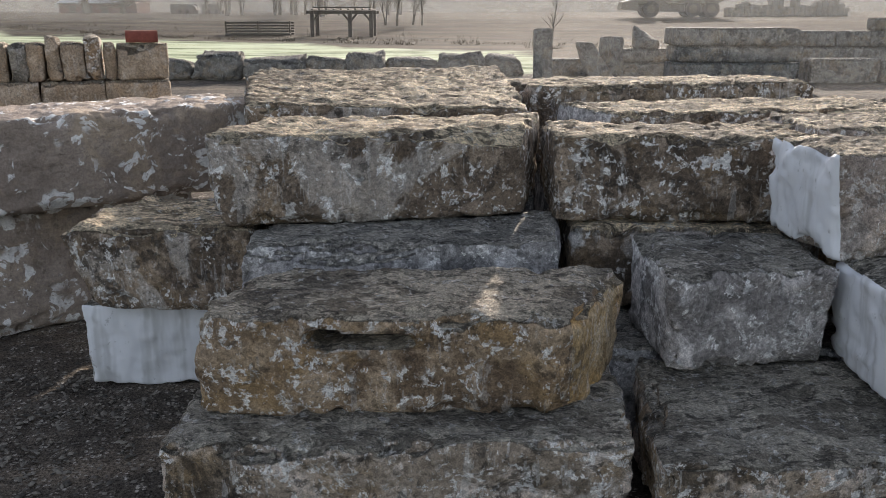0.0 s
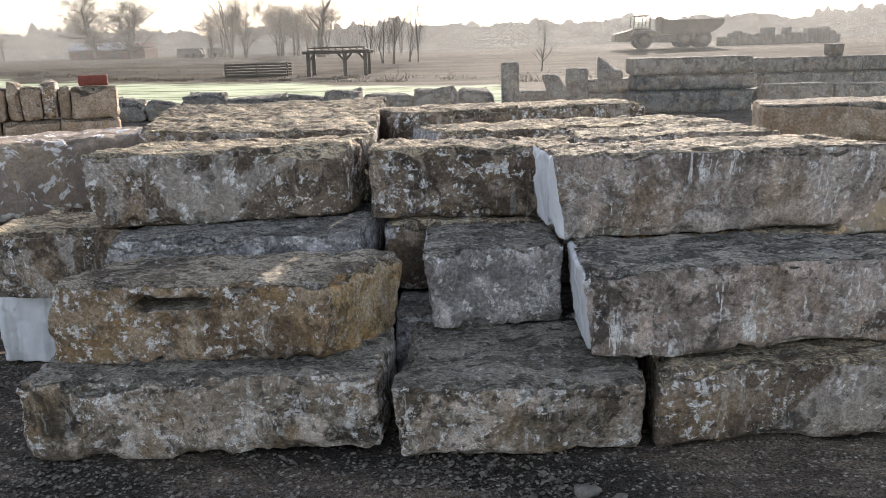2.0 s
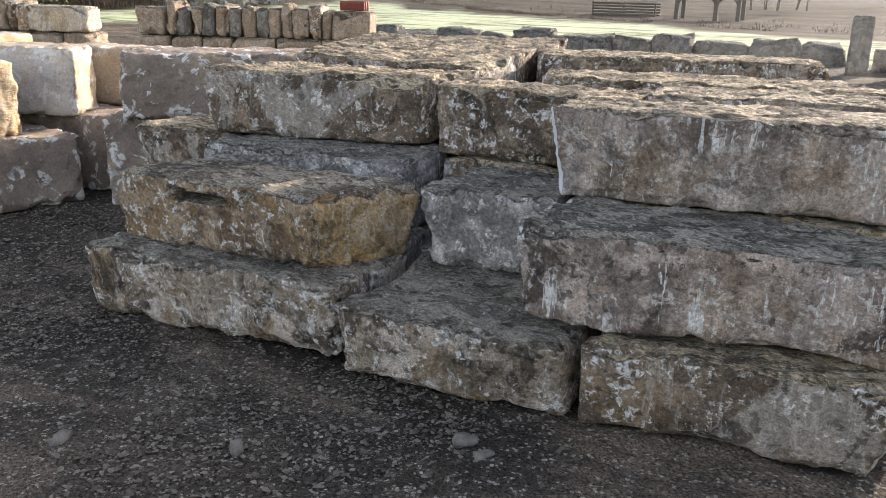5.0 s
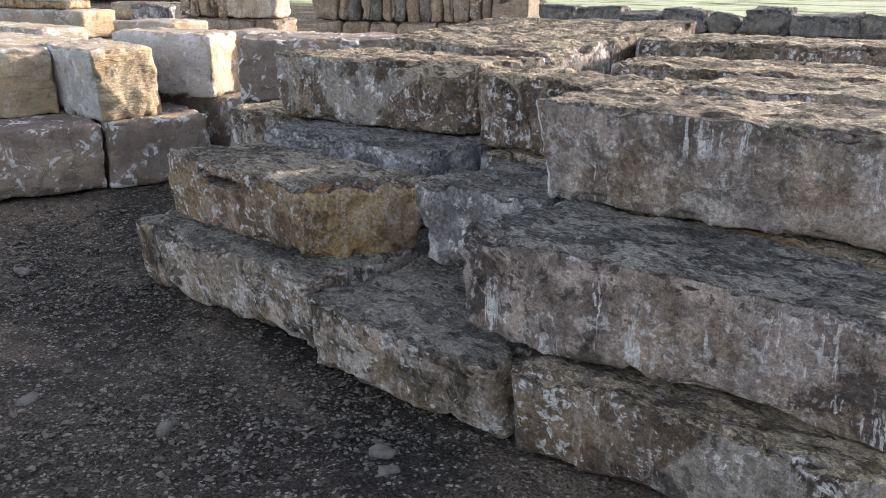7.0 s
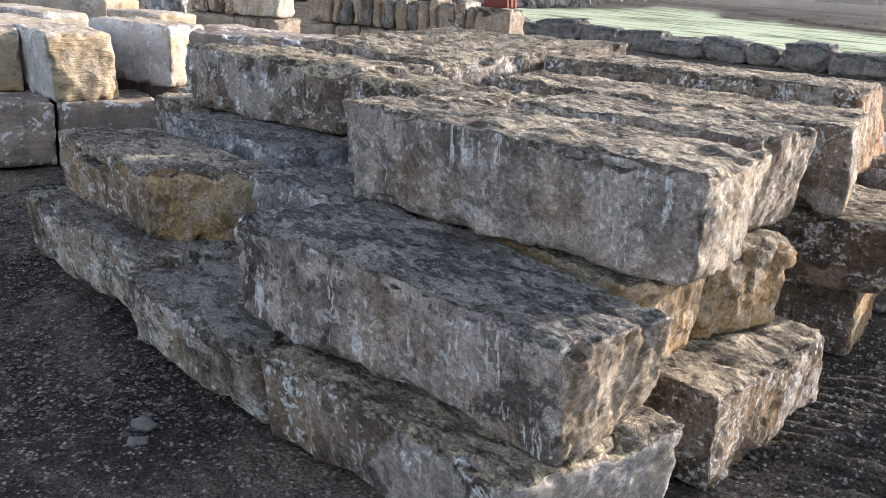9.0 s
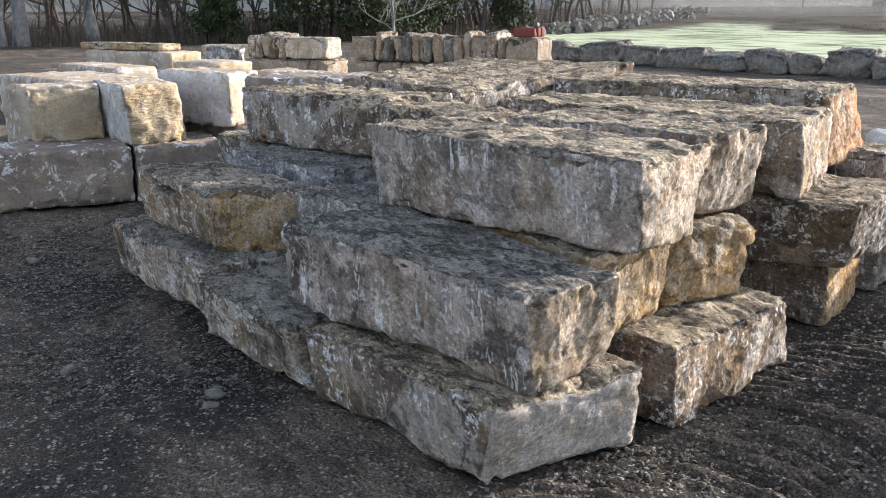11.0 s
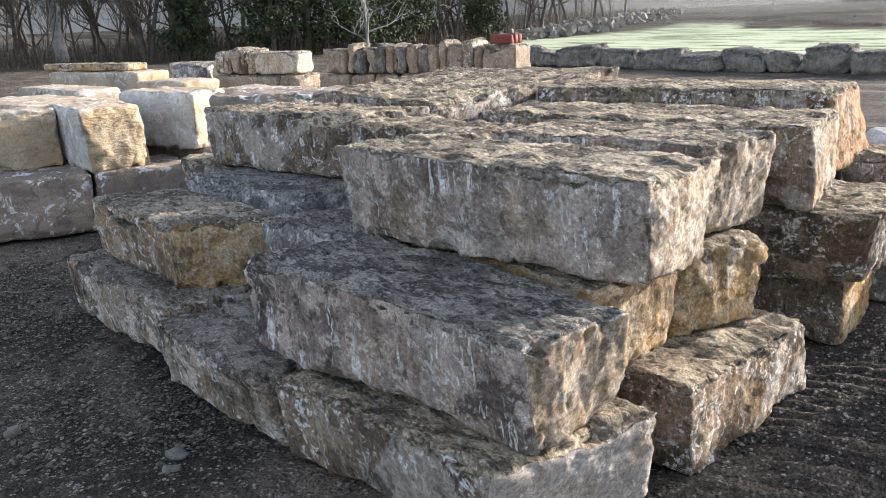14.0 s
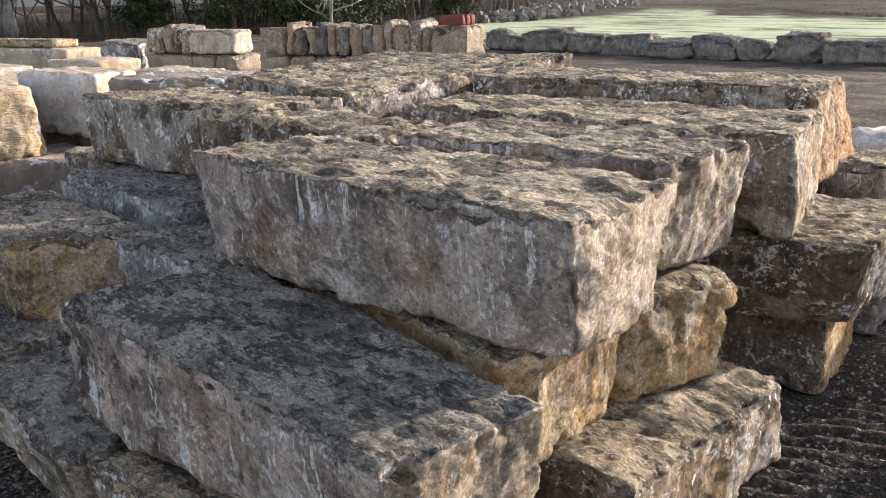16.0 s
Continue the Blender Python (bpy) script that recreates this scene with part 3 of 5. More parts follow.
block("buff limestone slab under a golden one", [(-13.8, 6.2), (-11.25, 7.05), (-11.5, 7.8), (-14.1, 7.0)], 0, 0.75, PILE_BUFF, group=P, cell=0.06)

# ---- ground ----
def ground_height(x, y):
    r = np.hypot(np.asarray(x) - 1, np.asarray(y) - 3)
    return np.interp(r, [0, 14, 58, 88, 130, 400], [0, 0, 0.62, 1.9, 2.4, 4.5])


def spread(lo, hi, step, reach):
    mid = np.arange(lo, hi + step / 2, step)
    out, s, v = [], step, 0.0
    while v < reach:
        s *= 1.13
        v += s
        out.append(v)
    out = np.array(out)
    return np.concatenate([lo - out[::-1], mid, hi + out])


gx, gy = spread(-4.0, 6.2, 0.026, 2600), spread(-0.3, 8.0, 0.026, 2600)
X, Y = np.meshgrid(gx, gy, indexing="ij")
x, y = X.ravel(), Y.ravel()
flat = np.stack([x, y, np.zeros_like(x)], 1)
near = np.clip(1 - (np.hypot(x - 1.5, y - 3) - 9) / 10, 0, 1)
z = ground_height(x, y) + near * (0.018 * rough_field(flat, 0.9, 3, 3) + 0.02 * rough_field(flat, 6.0, 5, 4, 0.72))
# tread marks of a loader along the far end of the stack
tracks = np.clip(1 - np.abs(x - (4.0 - 0.08 * (y - 4))) / 0.85, 0, 1) ** 0.4 * np.clip((y - 2.2) / 0.8, 0, 1) * np.clip((9 - y) / 2, 0, 1)
lug = np.sin((y + 0.5 * np.abs(x - 3.95) ** 1.5 + 0.07 * rough_field(flat, 1.6, 9, 3)) * 2 * np.pi / 0.125)
z = z + tracks * (0.021 * np.clip(lug * 1.6, -1, 1) * np.clip(0.65 + 0.9 * rough_field(flat, 1.8, 12, 2), 0, 1.2) + 0.016 * rough_field(flat, 9.0, 14, 4, 0.78))
z = z - 0.012 * near
nx, ny = len(gx), len(gy)
i, j = np.meshgrid(np.arange(nx - 1), np.arange(ny - 1), indexing="ij")
k = (i * ny + j).ravel()


def ground_material():
    n = Nodes("gravel_and_fields", 0.95, 0.08)
    p = n.place((1, 1, 1), 0)
    a = n.noise(p, 0.7, 4)
    b = n.noise(p, 14, 5, 0.65)
    c = n.mix(n.step(a, 0.35, 0.65), (0.034, 0.03, 0.026), (0.076, 0.064, 0.052))
    c = n.mix(n.step(b, 0.5, 0.7, 0, 0.7), c, (0.1, 0.09, 0.078))
    # dry brown dust lying in drifts, darker damp ground between
    dust = n.noise(n.place((0.7, 1.5, 1), 0), 0.8, 7, 0.66, 0.4)
    c = n.mix(n.step(dust, 0.49, 0.62, 0, 0.7), c, (0.16, 0.128, 0.097))
    c = n.mix(n.step(n.noise(n.place((0.8, 2.2, 1), 0), 1.3, 7, 0.68, 0.3), 0.53, 0.6, 0, 0.6), c, (0.034, 0.03, 0.026))
    v = n.node("ShaderNodeTexVoronoi", Scale=38.0, Randomness=1.0)
    n.link(p, v.inputs["Vector"])
    chip = n.math("MULTIPLY", n.step(v.outputs["Distance"], 0.42, 0.3), n.step(b, 0.45, 0.6))
    c = n.mix(n.math("MULTIPLY", chip, 0.8), c, (0.3, 0.275, 0.24))
    c = n.mix(1.0, c, n.step(n.noise(p, 75, 6, 0.8), 0.34, 0.66, 0.25, 2.0), "MULTIPLY")
    sep = n.node("ShaderNodeSeparateXYZ")
    n.link(p, sep.inputs[0])
    wob = n.math("MULTIPLY", n.math("SUBTRACT", n.noise(p, 0.15, 4), 0.5), 9.0)
    sx, sy = n.math("ADD", sep.outputs[0], wob), n.math("ADD", sep.outputs[1], wob)
    far = n.step(sy, 26.0, 28.5)
    soil = n.mix(n.step(n.noise(n.place((0.3, 1, 1), 0), 0.35, 6, 0.72), 0.42, 0.6), (0.022, 0.018, 0.014), (0.075, 0.06, 0.044))
    grass = n.mix(n.step(n.noise(n.place((0.25, 1, 1), 0), 0.9, 7, 0.75), 0.36, 0.56), (0.09, 0.12, 0.055), (0.45, 0.5, 0.34))
    grass = n.mix(n.step(n.noise(n.place((0.12, 0.9, 1), 0), 1.1, 6, 0.7, 0.4), 0.56, 0.64, 0, 0.55), grass, (0.55, 0.58, 0.5))
    lawn = n.math("MULTIPLY", n.math("MULTIPLY", n.step(sx, 5.0, 2.5), n.step(sx, -38, -34)), n.step(n.math("ADD", sy, n.math("MULTIPLY", sx, 0.55)), 44, 41))
    c = n.mix(far, c, n.mix(lawn, soil, grass))
    nb = n.bump(b, 0.7, 0.022)
    nb = n.bump(n.noise(p, 60, 5, 0.8), 0.6, 0.009, nb)
    nb = n.bump(v.outputs["Distance"], 0.5, -0.012, nb)
    return n.done(c, nb)


ground = new("ground", mesh_from("ground", np.stack([x, y, z], 1), np.stack([k, k + ny, k + ny + 1, k + 1], 1), [ground_material()]))
tagged(ground, "dark gravel yard with tread marks, running out to frosty grass and brown fields", "ground", kind="structure")


# ---- loose stones on the yard ----
def chips(name, count, area, sizes, mat, label, seed, keep):
    """Flat stone chips strewn on the ground, as one sheet of stuff."""
    rng = np.random.default_rng(seed)
    base = np.array([(1, 0, 0), (0.45, 0.85, 0.1), (-0.55, 0.8, -0.05), (-1, 0.05, 0), (-0.4, -0.85, 0.08), (0.6, -0.75, 0), (0.1, 0.1, 0.55), (0, 0, -0.5)])
    tris = np.array([(0, 1, 6), (1, 2, 6), (2, 3, 6), (3, 4, 6), (4, 5, 6), (5, 0, 6), (1, 0, 7), (2, 1, 7), (3, 2, 7), (4, 3, 7), (5, 4, 7), (0, 5, 7)])
    verts, faces, made = [], [], 0
    while made < count:
        px, py = rng.uniform(area[0], area[1]), rng.uniform(area[2], area[3])
        if not keep(px, py):
            continue
        s = sizes[0] * (sizes[1] / sizes[0]) ** (rng.random() ** 2.1)
        a = rng.uniform(0, 6.283)
        q = (base + rng.normal(0, 0.07, base.shape)) * rng.uniform(0.72, 1.2, (8, 1)) * np.array([s, s * rng.uniform(0.45, 0.95), s * rng.uniform(0.45, 1.1)])
        tilt = rng.uniform(-0.4, 0.4)
        q[:, 2] += q[:, 0] * tilt
        c, d = math.cos(a), math.sin(a)
        q = np.stack([q[:, 0] * c - q[:, 1] * d + px, q[:, 0] * d + q[:, 1] * c + py, q[:, 2] + s * 0.12 - 0.01], 1)
        verts.append(q)
        faces.append(tris + 8 * made)
        made += 1
    ob = new(name, mesh_from(name, np.concatenate(verts), np.concatenate(faces), [mat], smooth=False))
    return tagged(ob, label, "gravel", kind="stuff")


def off_stack(px, py):
    if -1.0 < px < 3.3 and 2.7 < py < 7.0:
        return False
    if math.sin(px * 2.3 + 1.1 * math.sin(py * 1.9)) + math.sin(py * 3.1 + 0.8 * math.sin(px * 2.7) + 1.0) < (px * 13.7 + py * 7.3) % 2.2 - 1.5:
        return False
    return not (px < -3.4 and py > 2.4)


def chip_material():
    n = Nodes("loose_limestone_chips", 0.9, 0.3)
    r = n.geo.outputs["Random Per Island"]
    c = n.mix(r, (0.042, 0.038, 0.033), (0.2, 0.18, 0.152))
    p = n.place((1, 1, 1), 0)
    c = n.mix(1.0, c, n.step(n.noise(p, 70, 3), 0.25, 0.75, 0.7, 1.25), "MULTIPLY")
    return n.done(c)


CHIP = chip_material()
CLOD = plain("dark_crumbled_earth", (0.05, 0.043, 0.036), (0.1, 0.085, 0.07), 30, 0.95, 0.004)
chips("gravel", 34000, (-3.4, 5.4, 0.2, 4.4), (0.004, 0.024), CHIP, "grey stone chips strewn over the dark yard", 4, off_stack)
chips("gravel", 9000, (-4.5, 6.2, -0.2, 8.5), (0.005, 0.02), CHIP, "scattered grey stone chips on the open yard", 5, off_stack)
chips("clods", 14000, (3.3, 5.4, 1.8, 7.5), (0.004, 0.017), CLOD, "dark crumbs of earth and stone thrown up by treads", 6, off_stack)
FLAT = plain("grey_flat_stone", (0.12, 0.11, 0.098), (0.21, 0.195, 0.172), 18, 0.9, 0.012)
for px, py, s, a in ((1.62, 2.28, 0.1, 0.3), (1.74, 2.2, 0.08, 1.0), (-1.75, 2.15, 0.13, 0.2), (0.1, 1.45, 0.09, 2.0), (-0.5, 1.2, 0.11, 0.7), (2.6, 1.5, 0.08, 1.3), (0.8, 1.75, 0.07, 2.4), (3.9, 3.1, 0.07, 0.5), (4.4, 5.2, 0.08, 1.1), (-2.3, 1.4, 0.1, 0.4)):
    s *= 0.5
    c, d = math.cos(a) * s, math.sin(a) * s
    e, f = -math.sin(a) * s * 0.6, math.cos(a) * s * 0.6
    block("flat grey stone half sunk in the gravel", [(px - c - e, py - d - f), (px + c - e, py + d - f), (px + c + e, py + d + f), (px - c + e, py - d + f)], -0.02, 0.018, FLAT, name="flat_stone", group="flat stones on the gravel", cell=0.02, rounding=0.012, swell=0.01, chip=0.008, terrace=0.002)


# ---- stones set on edge, on stacked slabs ----
def stone_row(start, along, s0, s1, depth, z0, z1, mat, label, **how):
    o, d = np.array(start), np.array(along) / np.linalg.norm(along)
    b = np.array([-d[1], d[0]])
    quad = [tuple(o + d * s0), tuple(o + d * s1), tuple(o + d * s1 + b * depth), tuple(o + d * s0 + b * depth)]
    return block(label, quad, z0, z1, mat, **how)


rng = random.Random(7)
B0, BD = (-5.87, 7.88), (2.93, 1.1)
G = "stones set on edge"
for z0, z1, cuts in ((0.0, 0.48, (0, 1.5, 3.13)), (0.49, 0.94, (0, 1.7, 3.13)), (0.95, 1.235, (0, 0.42, 0.86, 1.28, 1.86, 2.48, 3.13))):
    for a, b in zip(cuts, cuts[1:]):
        stone_row(B0, BD, a + 0.01, b - 0.01, 0.55, z0, z1, STONE_BUFF, "squared buff limestone slab under stones set on edge", name="stone_slab", group="slabs under the edge-set stones", cell=0.05, rounding=0.02, terrace=0.004)
stone_row(B0, BD, 0.0, 0.36, 0.5, 1.24, 1.6, STONE_BUFF, "squared pale limestone block ending a row", name="end_block", group=G, cell=0.04, rounding=0.025, terrace=0.004)
stone_row(B0, BD, 2.62, 3.13, 0.5, 1.24, 1.605, STONE_BUFF, "squared pale limestone block bearing red bricks", name="end_block", group=G, cell=0.04, rounding=0.03, terrace=0.004)
s = 0.38
while s < 2.56:
    w = min(rng.uniform(0.14, 0.205), 2.6 - s)
    if w < 0.08:
        break
    stone_row(B0, BD, s + 0.008, s + w - 0.008, 0.5 + rng.uniform(-0.06, 0.04), 1.24, 1.65 + rng.uniform(-0.05, 0.06), rng.choice((STONE_BUFF, STONE_OCHRE, STONE_BUFF, STONE_BUFF, STONE_DARK)), "rough limestone slab standing on edge in a row", name="edge_stone", group=G, cell=0.025, rounding=0.06, swell=0.025, chip=0.01, terrace=0.003, lift=[rng.uniform(-0.04, 0.03) for _ in range(4)], foot=[(rng.uniform(-0.025, 0.025), rng.uniform(-0.03, 0.03)) for _ in range(4)])
    s += w
BRICK = plain("red_fired_brick", (0.15, 0.045, 0.034), (0.21, 0.065, 0.048), 30, 0.85, 0.003)
for k in range(3):
    o, d = np.array(B0), np.array(BD) / 3.13
    bq = np.array([-d[1], d[0]])
    f = o + bq * (0.06 + 0.12 * k)
    quad = [tuple(f + d * 2.72), tuple(f + d * 3.04), tuple(f + d * 3.04 + bq * 0.1), tuple(f + d * 2.72 + bq * 0.1)]
    tagged(block("red brick lying on a limestone block", quad, 1.612, 1.735, BRICK, name="brick", group="red bricks", cell=0.05, rounding=0.008, swell=0.002, chip=0.002, terrace=0.001), category="brick")
A0, AD = (-8.57, 7.36), (1.59, 0.66)
for z0, z1, cuts in ((0.0, 0.48, (0, 0.9, 1.72)), (0.49, 0.94, (0, 0.8, 1.72)), (0.95, 1.2, (0, 0.9, 1.35, 1.75))):
    for a, b in zip(cuts, cuts[1:]):
        stone_row(A0, AD, a + 0.01, b - 0.01, 0.6, z0, z1, STONE_BUFF, "squared buff limestone slab under stones set on edge", name="stone_slab", group="slabs under the edge-set stones", cell=0.05, rounding=0.02, terrace=0.004)
stone_row(A0, AD, 0.88, 1.72, 0.5, 1.21, 1.56, STONE_PALE, "squared pale limestone block with a sunlit end", name="end_block", group=G, cell=0.04, rounding=0.03, terrace=0.004)
s = 0.0
while s < 0.84:
    w = min(rng.uniform(0.13, 0.22), 0.87 - s)
    if w < 0.06:
        break
    stone_row(A0, AD, s + 0.006, s + w - 0.006, 0.55, 1.21, 1.58 + rng.uniform(-0.03, 0.06), rng.choice((STONE_OCHRE, STONE_BUFF, STONE_DARK)), "rough limestone slab standing on edge in a row", name="edge_stone", group=G, cell=0.03, rounding=0.07, swell=0.04, chip=0.02, terrace=0.006)
    s += w
stone_row((-9.25, 6.85), AD, 0, 0.55, 0.5, 0, 1.4, STONE_BLUE, "grey limestone boulder beside stones set on edge", name="boulder", group="boulders", cell=0.06, rounding=0.12)
stone_row((-14.3, 6.15), (2.72, 0.78), 0.0, 2.83, 0.5, 1.24, 1.39, STONE_GOLD, "long sunlit limestone beam lying on slabs", name="stone_beam", group="stone beams", cell=0.06, rounding=0.03, terrace=0.005)
stone_row((-12.6, 8.2), (3.2, 1.4), 0.0, 2.2, 0.5, 1.0, 1.32, STONE_PALE, "long pale limestone beam lying on others", name="stone_beam", group="stone beams", cell=0.06, rounding=0.03, terrace=0.005)
stone_row((-12.6, 8.2), (3.2, 1.4), 0.0, 2.2, 0.6, 0.0, 0.99, STONE_PALE, "pale limestone block under a beam", cell=0.08, group=P)

# ---- blocks beyond the stack ----
R = "buff pile of quarry blocks"
block("buff limestone block topping a pile", [(4.1, 7.5), (5.75, 7.6), (5.85, 8.5), (4.3, 8.4)], 0.9, 1.28, STONE_BUFF, group=R, cell=0.045)
block("buff limestone block in the middle of a pile", [(4.5, 7.2), (5.7, 7.35), (5.8, 8.2), (4.7, 8.1)], 0.46, 0.89, PILE_BUFF, group=R, cell=0.045)
block("buff limestone block at the foot of a pile", [(4.45, 7.25), (5.7, 7.4), (5.8, 8.3), (4.7, 8.2)], 0, 0.45, PILE_BUFF, group=R, cell=0.045)
block("broad pale limestone slab with a smooth top", [(1.85, 8.5), (3.75, 7.85), (4.1, 8.95), (2.15, 9.6)], 0.48, 0.88, PILE_WHITE, group="pale slabs", cell=0.04, rounding=0.17, swell=0.05)
block("pale limestone slab under a broader one", [(2.35, 8.55), (3.85, 8.05), (4.05, 9.0), (2.5, 9.5)], 0, 0.47, PILE_WHITE, group="pale slabs", cell=0.04, rounding=0.14, swell=0.05)

G2 = "boulder row beside the meadow"
bx = -18.5
while bx < 2.0:
    L = rng.uniform(1.0, 1.9)
    by = float(np.interp(bx, [-18.5, -8, 2], [24.2, 24.2, 26.4])) + rng.uniform(-0.25, 0.25)
    zb = float(ground_height(bx + L / 2, by))
    block("dark weathered boulder in a row along the meadow", [(bx, by), (bx + L - 0.06, by + 0.1), (bx + L - 0.1, by + 1.0), (bx + 0.05, by + 0.9)], zb - 0.03, zb + rng.uniform(0.56, 0.84), STONE_DARK, name="boulder", group=G2, cell=0.07, rounding=rng.uniform(0.34, 0.5), swell=0.1, chip=0.04, lift=[rng.uniform(-0.2, 0.15) for _ in range(4)], foot=[(-0.06, -0.05), (0.06, -0.05), (0.06, 0), (-0.06, 0)])
    bx += L * 0.97
F = "far quarry blocks"
for quad, z0, z1, label in (
    ([(5.95, 23), (9.2, 23.0), (9.2, 24.4), (5.95, 24.4)], 0.08, 0.7, "long grey limestone block at the foot of a far stack"),
    ([(6.0, 23.05), (9.3, 23.05), (9.3, 24.4), (6.0, 24.4)], 0.71, 1.14, "long grey limestone block in a far stack"),
    ([(5.9, 22.95), (9.15, 22.95), (9.15, 24.3), (5.9, 24.3)], 1.15, 1.6, "long grey limestone block topping a far stack"),
    ([(4.6, 25), (6.4, 25.1), (6.4, 26), (4.6, 26)], 0.12, 0.6, "grey limestone slab in a far pile"),
    ([(4.65, 25), (6.5, 25.1), (6.5, 26), (4.65, 26)], 0.61, 1.0, "grey limestone slab in a far pile"),
    ([(9.8, 23.6), (11.7, 23.7), (11.7, 24.6), (9.8, 24.5)], 0.1, 0.78, "low grey limestone block in a far pile"),
    ([(11.8, 23.7), (14.5, 23.5), (14.5, 24.5), (11.8, 24.6)], 0.1, 0.74, "low grey limestone block in a far pile"),
    ([(14.6, 23.5), (17.5, 23.2), (17.5, 24.3), (14.6, 24.5)], 0.1, 0.8, "low grey limestone block in a far pile"),
    ([(2.9, 25.2), (4.6, 25.3), (4.6, 26.1), (2.9, 26)], 0.1, 0.7, "rough grey boulder in a far pile"),
):
    block(label, quad, z0, z1, STONE_DARK, group=F, cell=0.1, rounding=0.06)
block("upright grey stone post", [(2.28, 24), (2.8, 24.02), (2.8, 24.5), (2.3, 24.5)], 0.1, 1.58, STONE_DARK, name="stone_post", group=F, cell=0.08, rounding=0.07)
block("pointed grey stone standing on slabs", [(5.25, 25.1), (6.0, 25.1), (6.0, 25.7), (5.3, 25.7)], 1.0, 1.75, STONE_DARK, name="pointed_stone", group=F, cell=0.08, rounding=0.08, lift=[-0.55, -0.5, -0.5, 0.0])
block("leaning grey stone slab in a far pile", [(3.5, 24.1), (3.9, 24.1), (3.9, 24.9), (3.5, 24.9)], 0.1, 1.2, STONE_DARK, name="leaning_slab", group=F, cell=0.08, foot=[(0.4, 0), (0.75, 0), (0.75, 0), (0.4, 0)])
block("upright grey boulder in a far pile", [(4.3, 24.9), (4.95, 24.9), (4.9, 25.5), (4.3, 25.5)], 0.1, 1.35, STONE_DARK, name="boulder", group=F, cell=0.08, rounding=0.15)
for r, (z0, z1) in enumerate(((0.14, 0.56), (0.57, 1.02), (1.03, 1.48))):
    bx = 10.2 + 0.35 * (r % 2)
    while bx < 18.5:
        L = rng.uniform(1.0, 1.9)
        block("squared grey limestone block in a far wall", [(bx, 26), (bx + L - 0.03, 26), (bx + L - 0.03, 26.9), (bx, 26.9)], z0, z1, STONE_DARK, group="far wall of squared blocks", cell=0.12, rounding=0.04)
        bx += L
for px in (12.5, 15.2):
    block("upright grey stone on a far wall", [(px, 26.1), (px + 0.5, 26.1), (px + 0.5, 26.6), (px, 26.6)], 1.485, 1.85, STONE_DARK, name="upright_stone", group=F, cell=0.1, rounding=0.1)
for k in range(22):
    px = 28.0 + 0.56 * k
    zb = float(ground_height(px, 90))
    block("dark stone block in a far line", [(px, 90), (px + 0.62, 90), (px + 0.62, 91.4), (px, 91.4)], zb - 0.05, zb + rng.uniform(0.9, 1.3) + (0.45 if k in (3, 8, 9, 12, 16, 17, 18, 19) else 0), STONE_DARK, group="far line of blocks", cell=0.25, rounding=0.12, swell=0.05)


# ---- parts of built things ----
def part(name, bm, material, parent, label=""):
    me = bpy.data.meshes.new(name)
    bm.to_mesh(me)
    bm.free()
    me.materials.append(material)
    ob = new(name, me)
    ob.parent = parent
    return tagged(ob, label) if label else ob


def thing(name, where, label, category, group="", turn=0.0):
    ob = new(name)
    ob.location = where
    ob.rotation_euler = (0, 0, radians(turn))
    return tagged(ob, label, category, group)


def bar(a, b, w, h, bevel=0.02):
    """A squared timber from a to b."""
    bm = bmesh.new()
    a, b = Vector(a), Vector(b)
    d = b - a
    bmesh.ops.create_cube(bm, size=1)
    bmesh.ops.scale(bm, vec=(w, h, d.length), verts=bm.verts)
    if bevel:
        bmesh.ops.bevel(bm, geom=list(bm.edges), offset=bevel, segments=1, affect="EDGES")
    m = Matrix.Translation((a + b) / 2) @ d.to_track_quat("Z", "Y").to_matrix().to_4x4()
    bmesh.ops.transform(bm, matrix=m, verts=bm.verts)
    return bm


def prism(profile, y0, y1, bevel=0.0):
    """A side profile of (x, z) corners, drawn from y0 to y1."""
    bm = bmesh.new()
    f = bm.faces.new([bm.verts.new((px, y0, pz)) for px, pz in profile])
    out = bmesh.ops.extrude_face_region(bm, geom=[f])
    bmesh.ops.translate(bm, vec=(0, y1 - y0, 0), verts=[g for g in out["geom"] if isinstance(g, bmesh.types.BMVert)])
    bmesh.ops.recalc_face_normals(bm, faces=bm.faces)
    if bevel:
        bmesh.ops.bevel(bm, geom=list(bm.edges), offset=bevel, segments=1, affect="EDGES")
    return bm


def disc(x, y0, y1, z, r, n=24, bevel=0.0):
    return prism([(x + r * math.cos(2 * math.pi * k / n), z + r * math.sin(2 * math.pi * k / n)) for k in range(n)], y0, y1, bevel)


TIMBER = plain("weathered_dark_timber", (0.05, 0.042, 0.036), (0.1, 0.085, 0.07), 8, 0.85)
RUBBER = plain("black_rubber", (0.018, 0.018, 0.018), (0.035, 0.034, 0.033), 12, 0.8)
YELLOW = plain("dusty_yellow_paint", (0.06, 0.055, 0.042), (0.1, 0.088, 0.065), 2, 0.55, 0.002)
STEEL = plain("dusty_dark_steel", (0.09, 0.085, 0.08), (0.15, 0.14, 0.13), 3, 0.6, 0.002)
BARN = plain("faded_red_boards", (0.11, 0.06, 0.052), (0.16, 0.08, 0.068), 1.2, 0.9)
ROOF = plain("pale_metal_roof", (0.32, 0.335, 0.36), (0.42, 0.435, 0.455), 0.8, 0.45, 0.004)
GLASS = Nodes("cab_glass", 0.05, 0.5)
GLASS.bsdf.inputs["Transmission Weight"].default_value = 1.0
GLASS = GLASS.done((0.8, 0.85, 0.85))

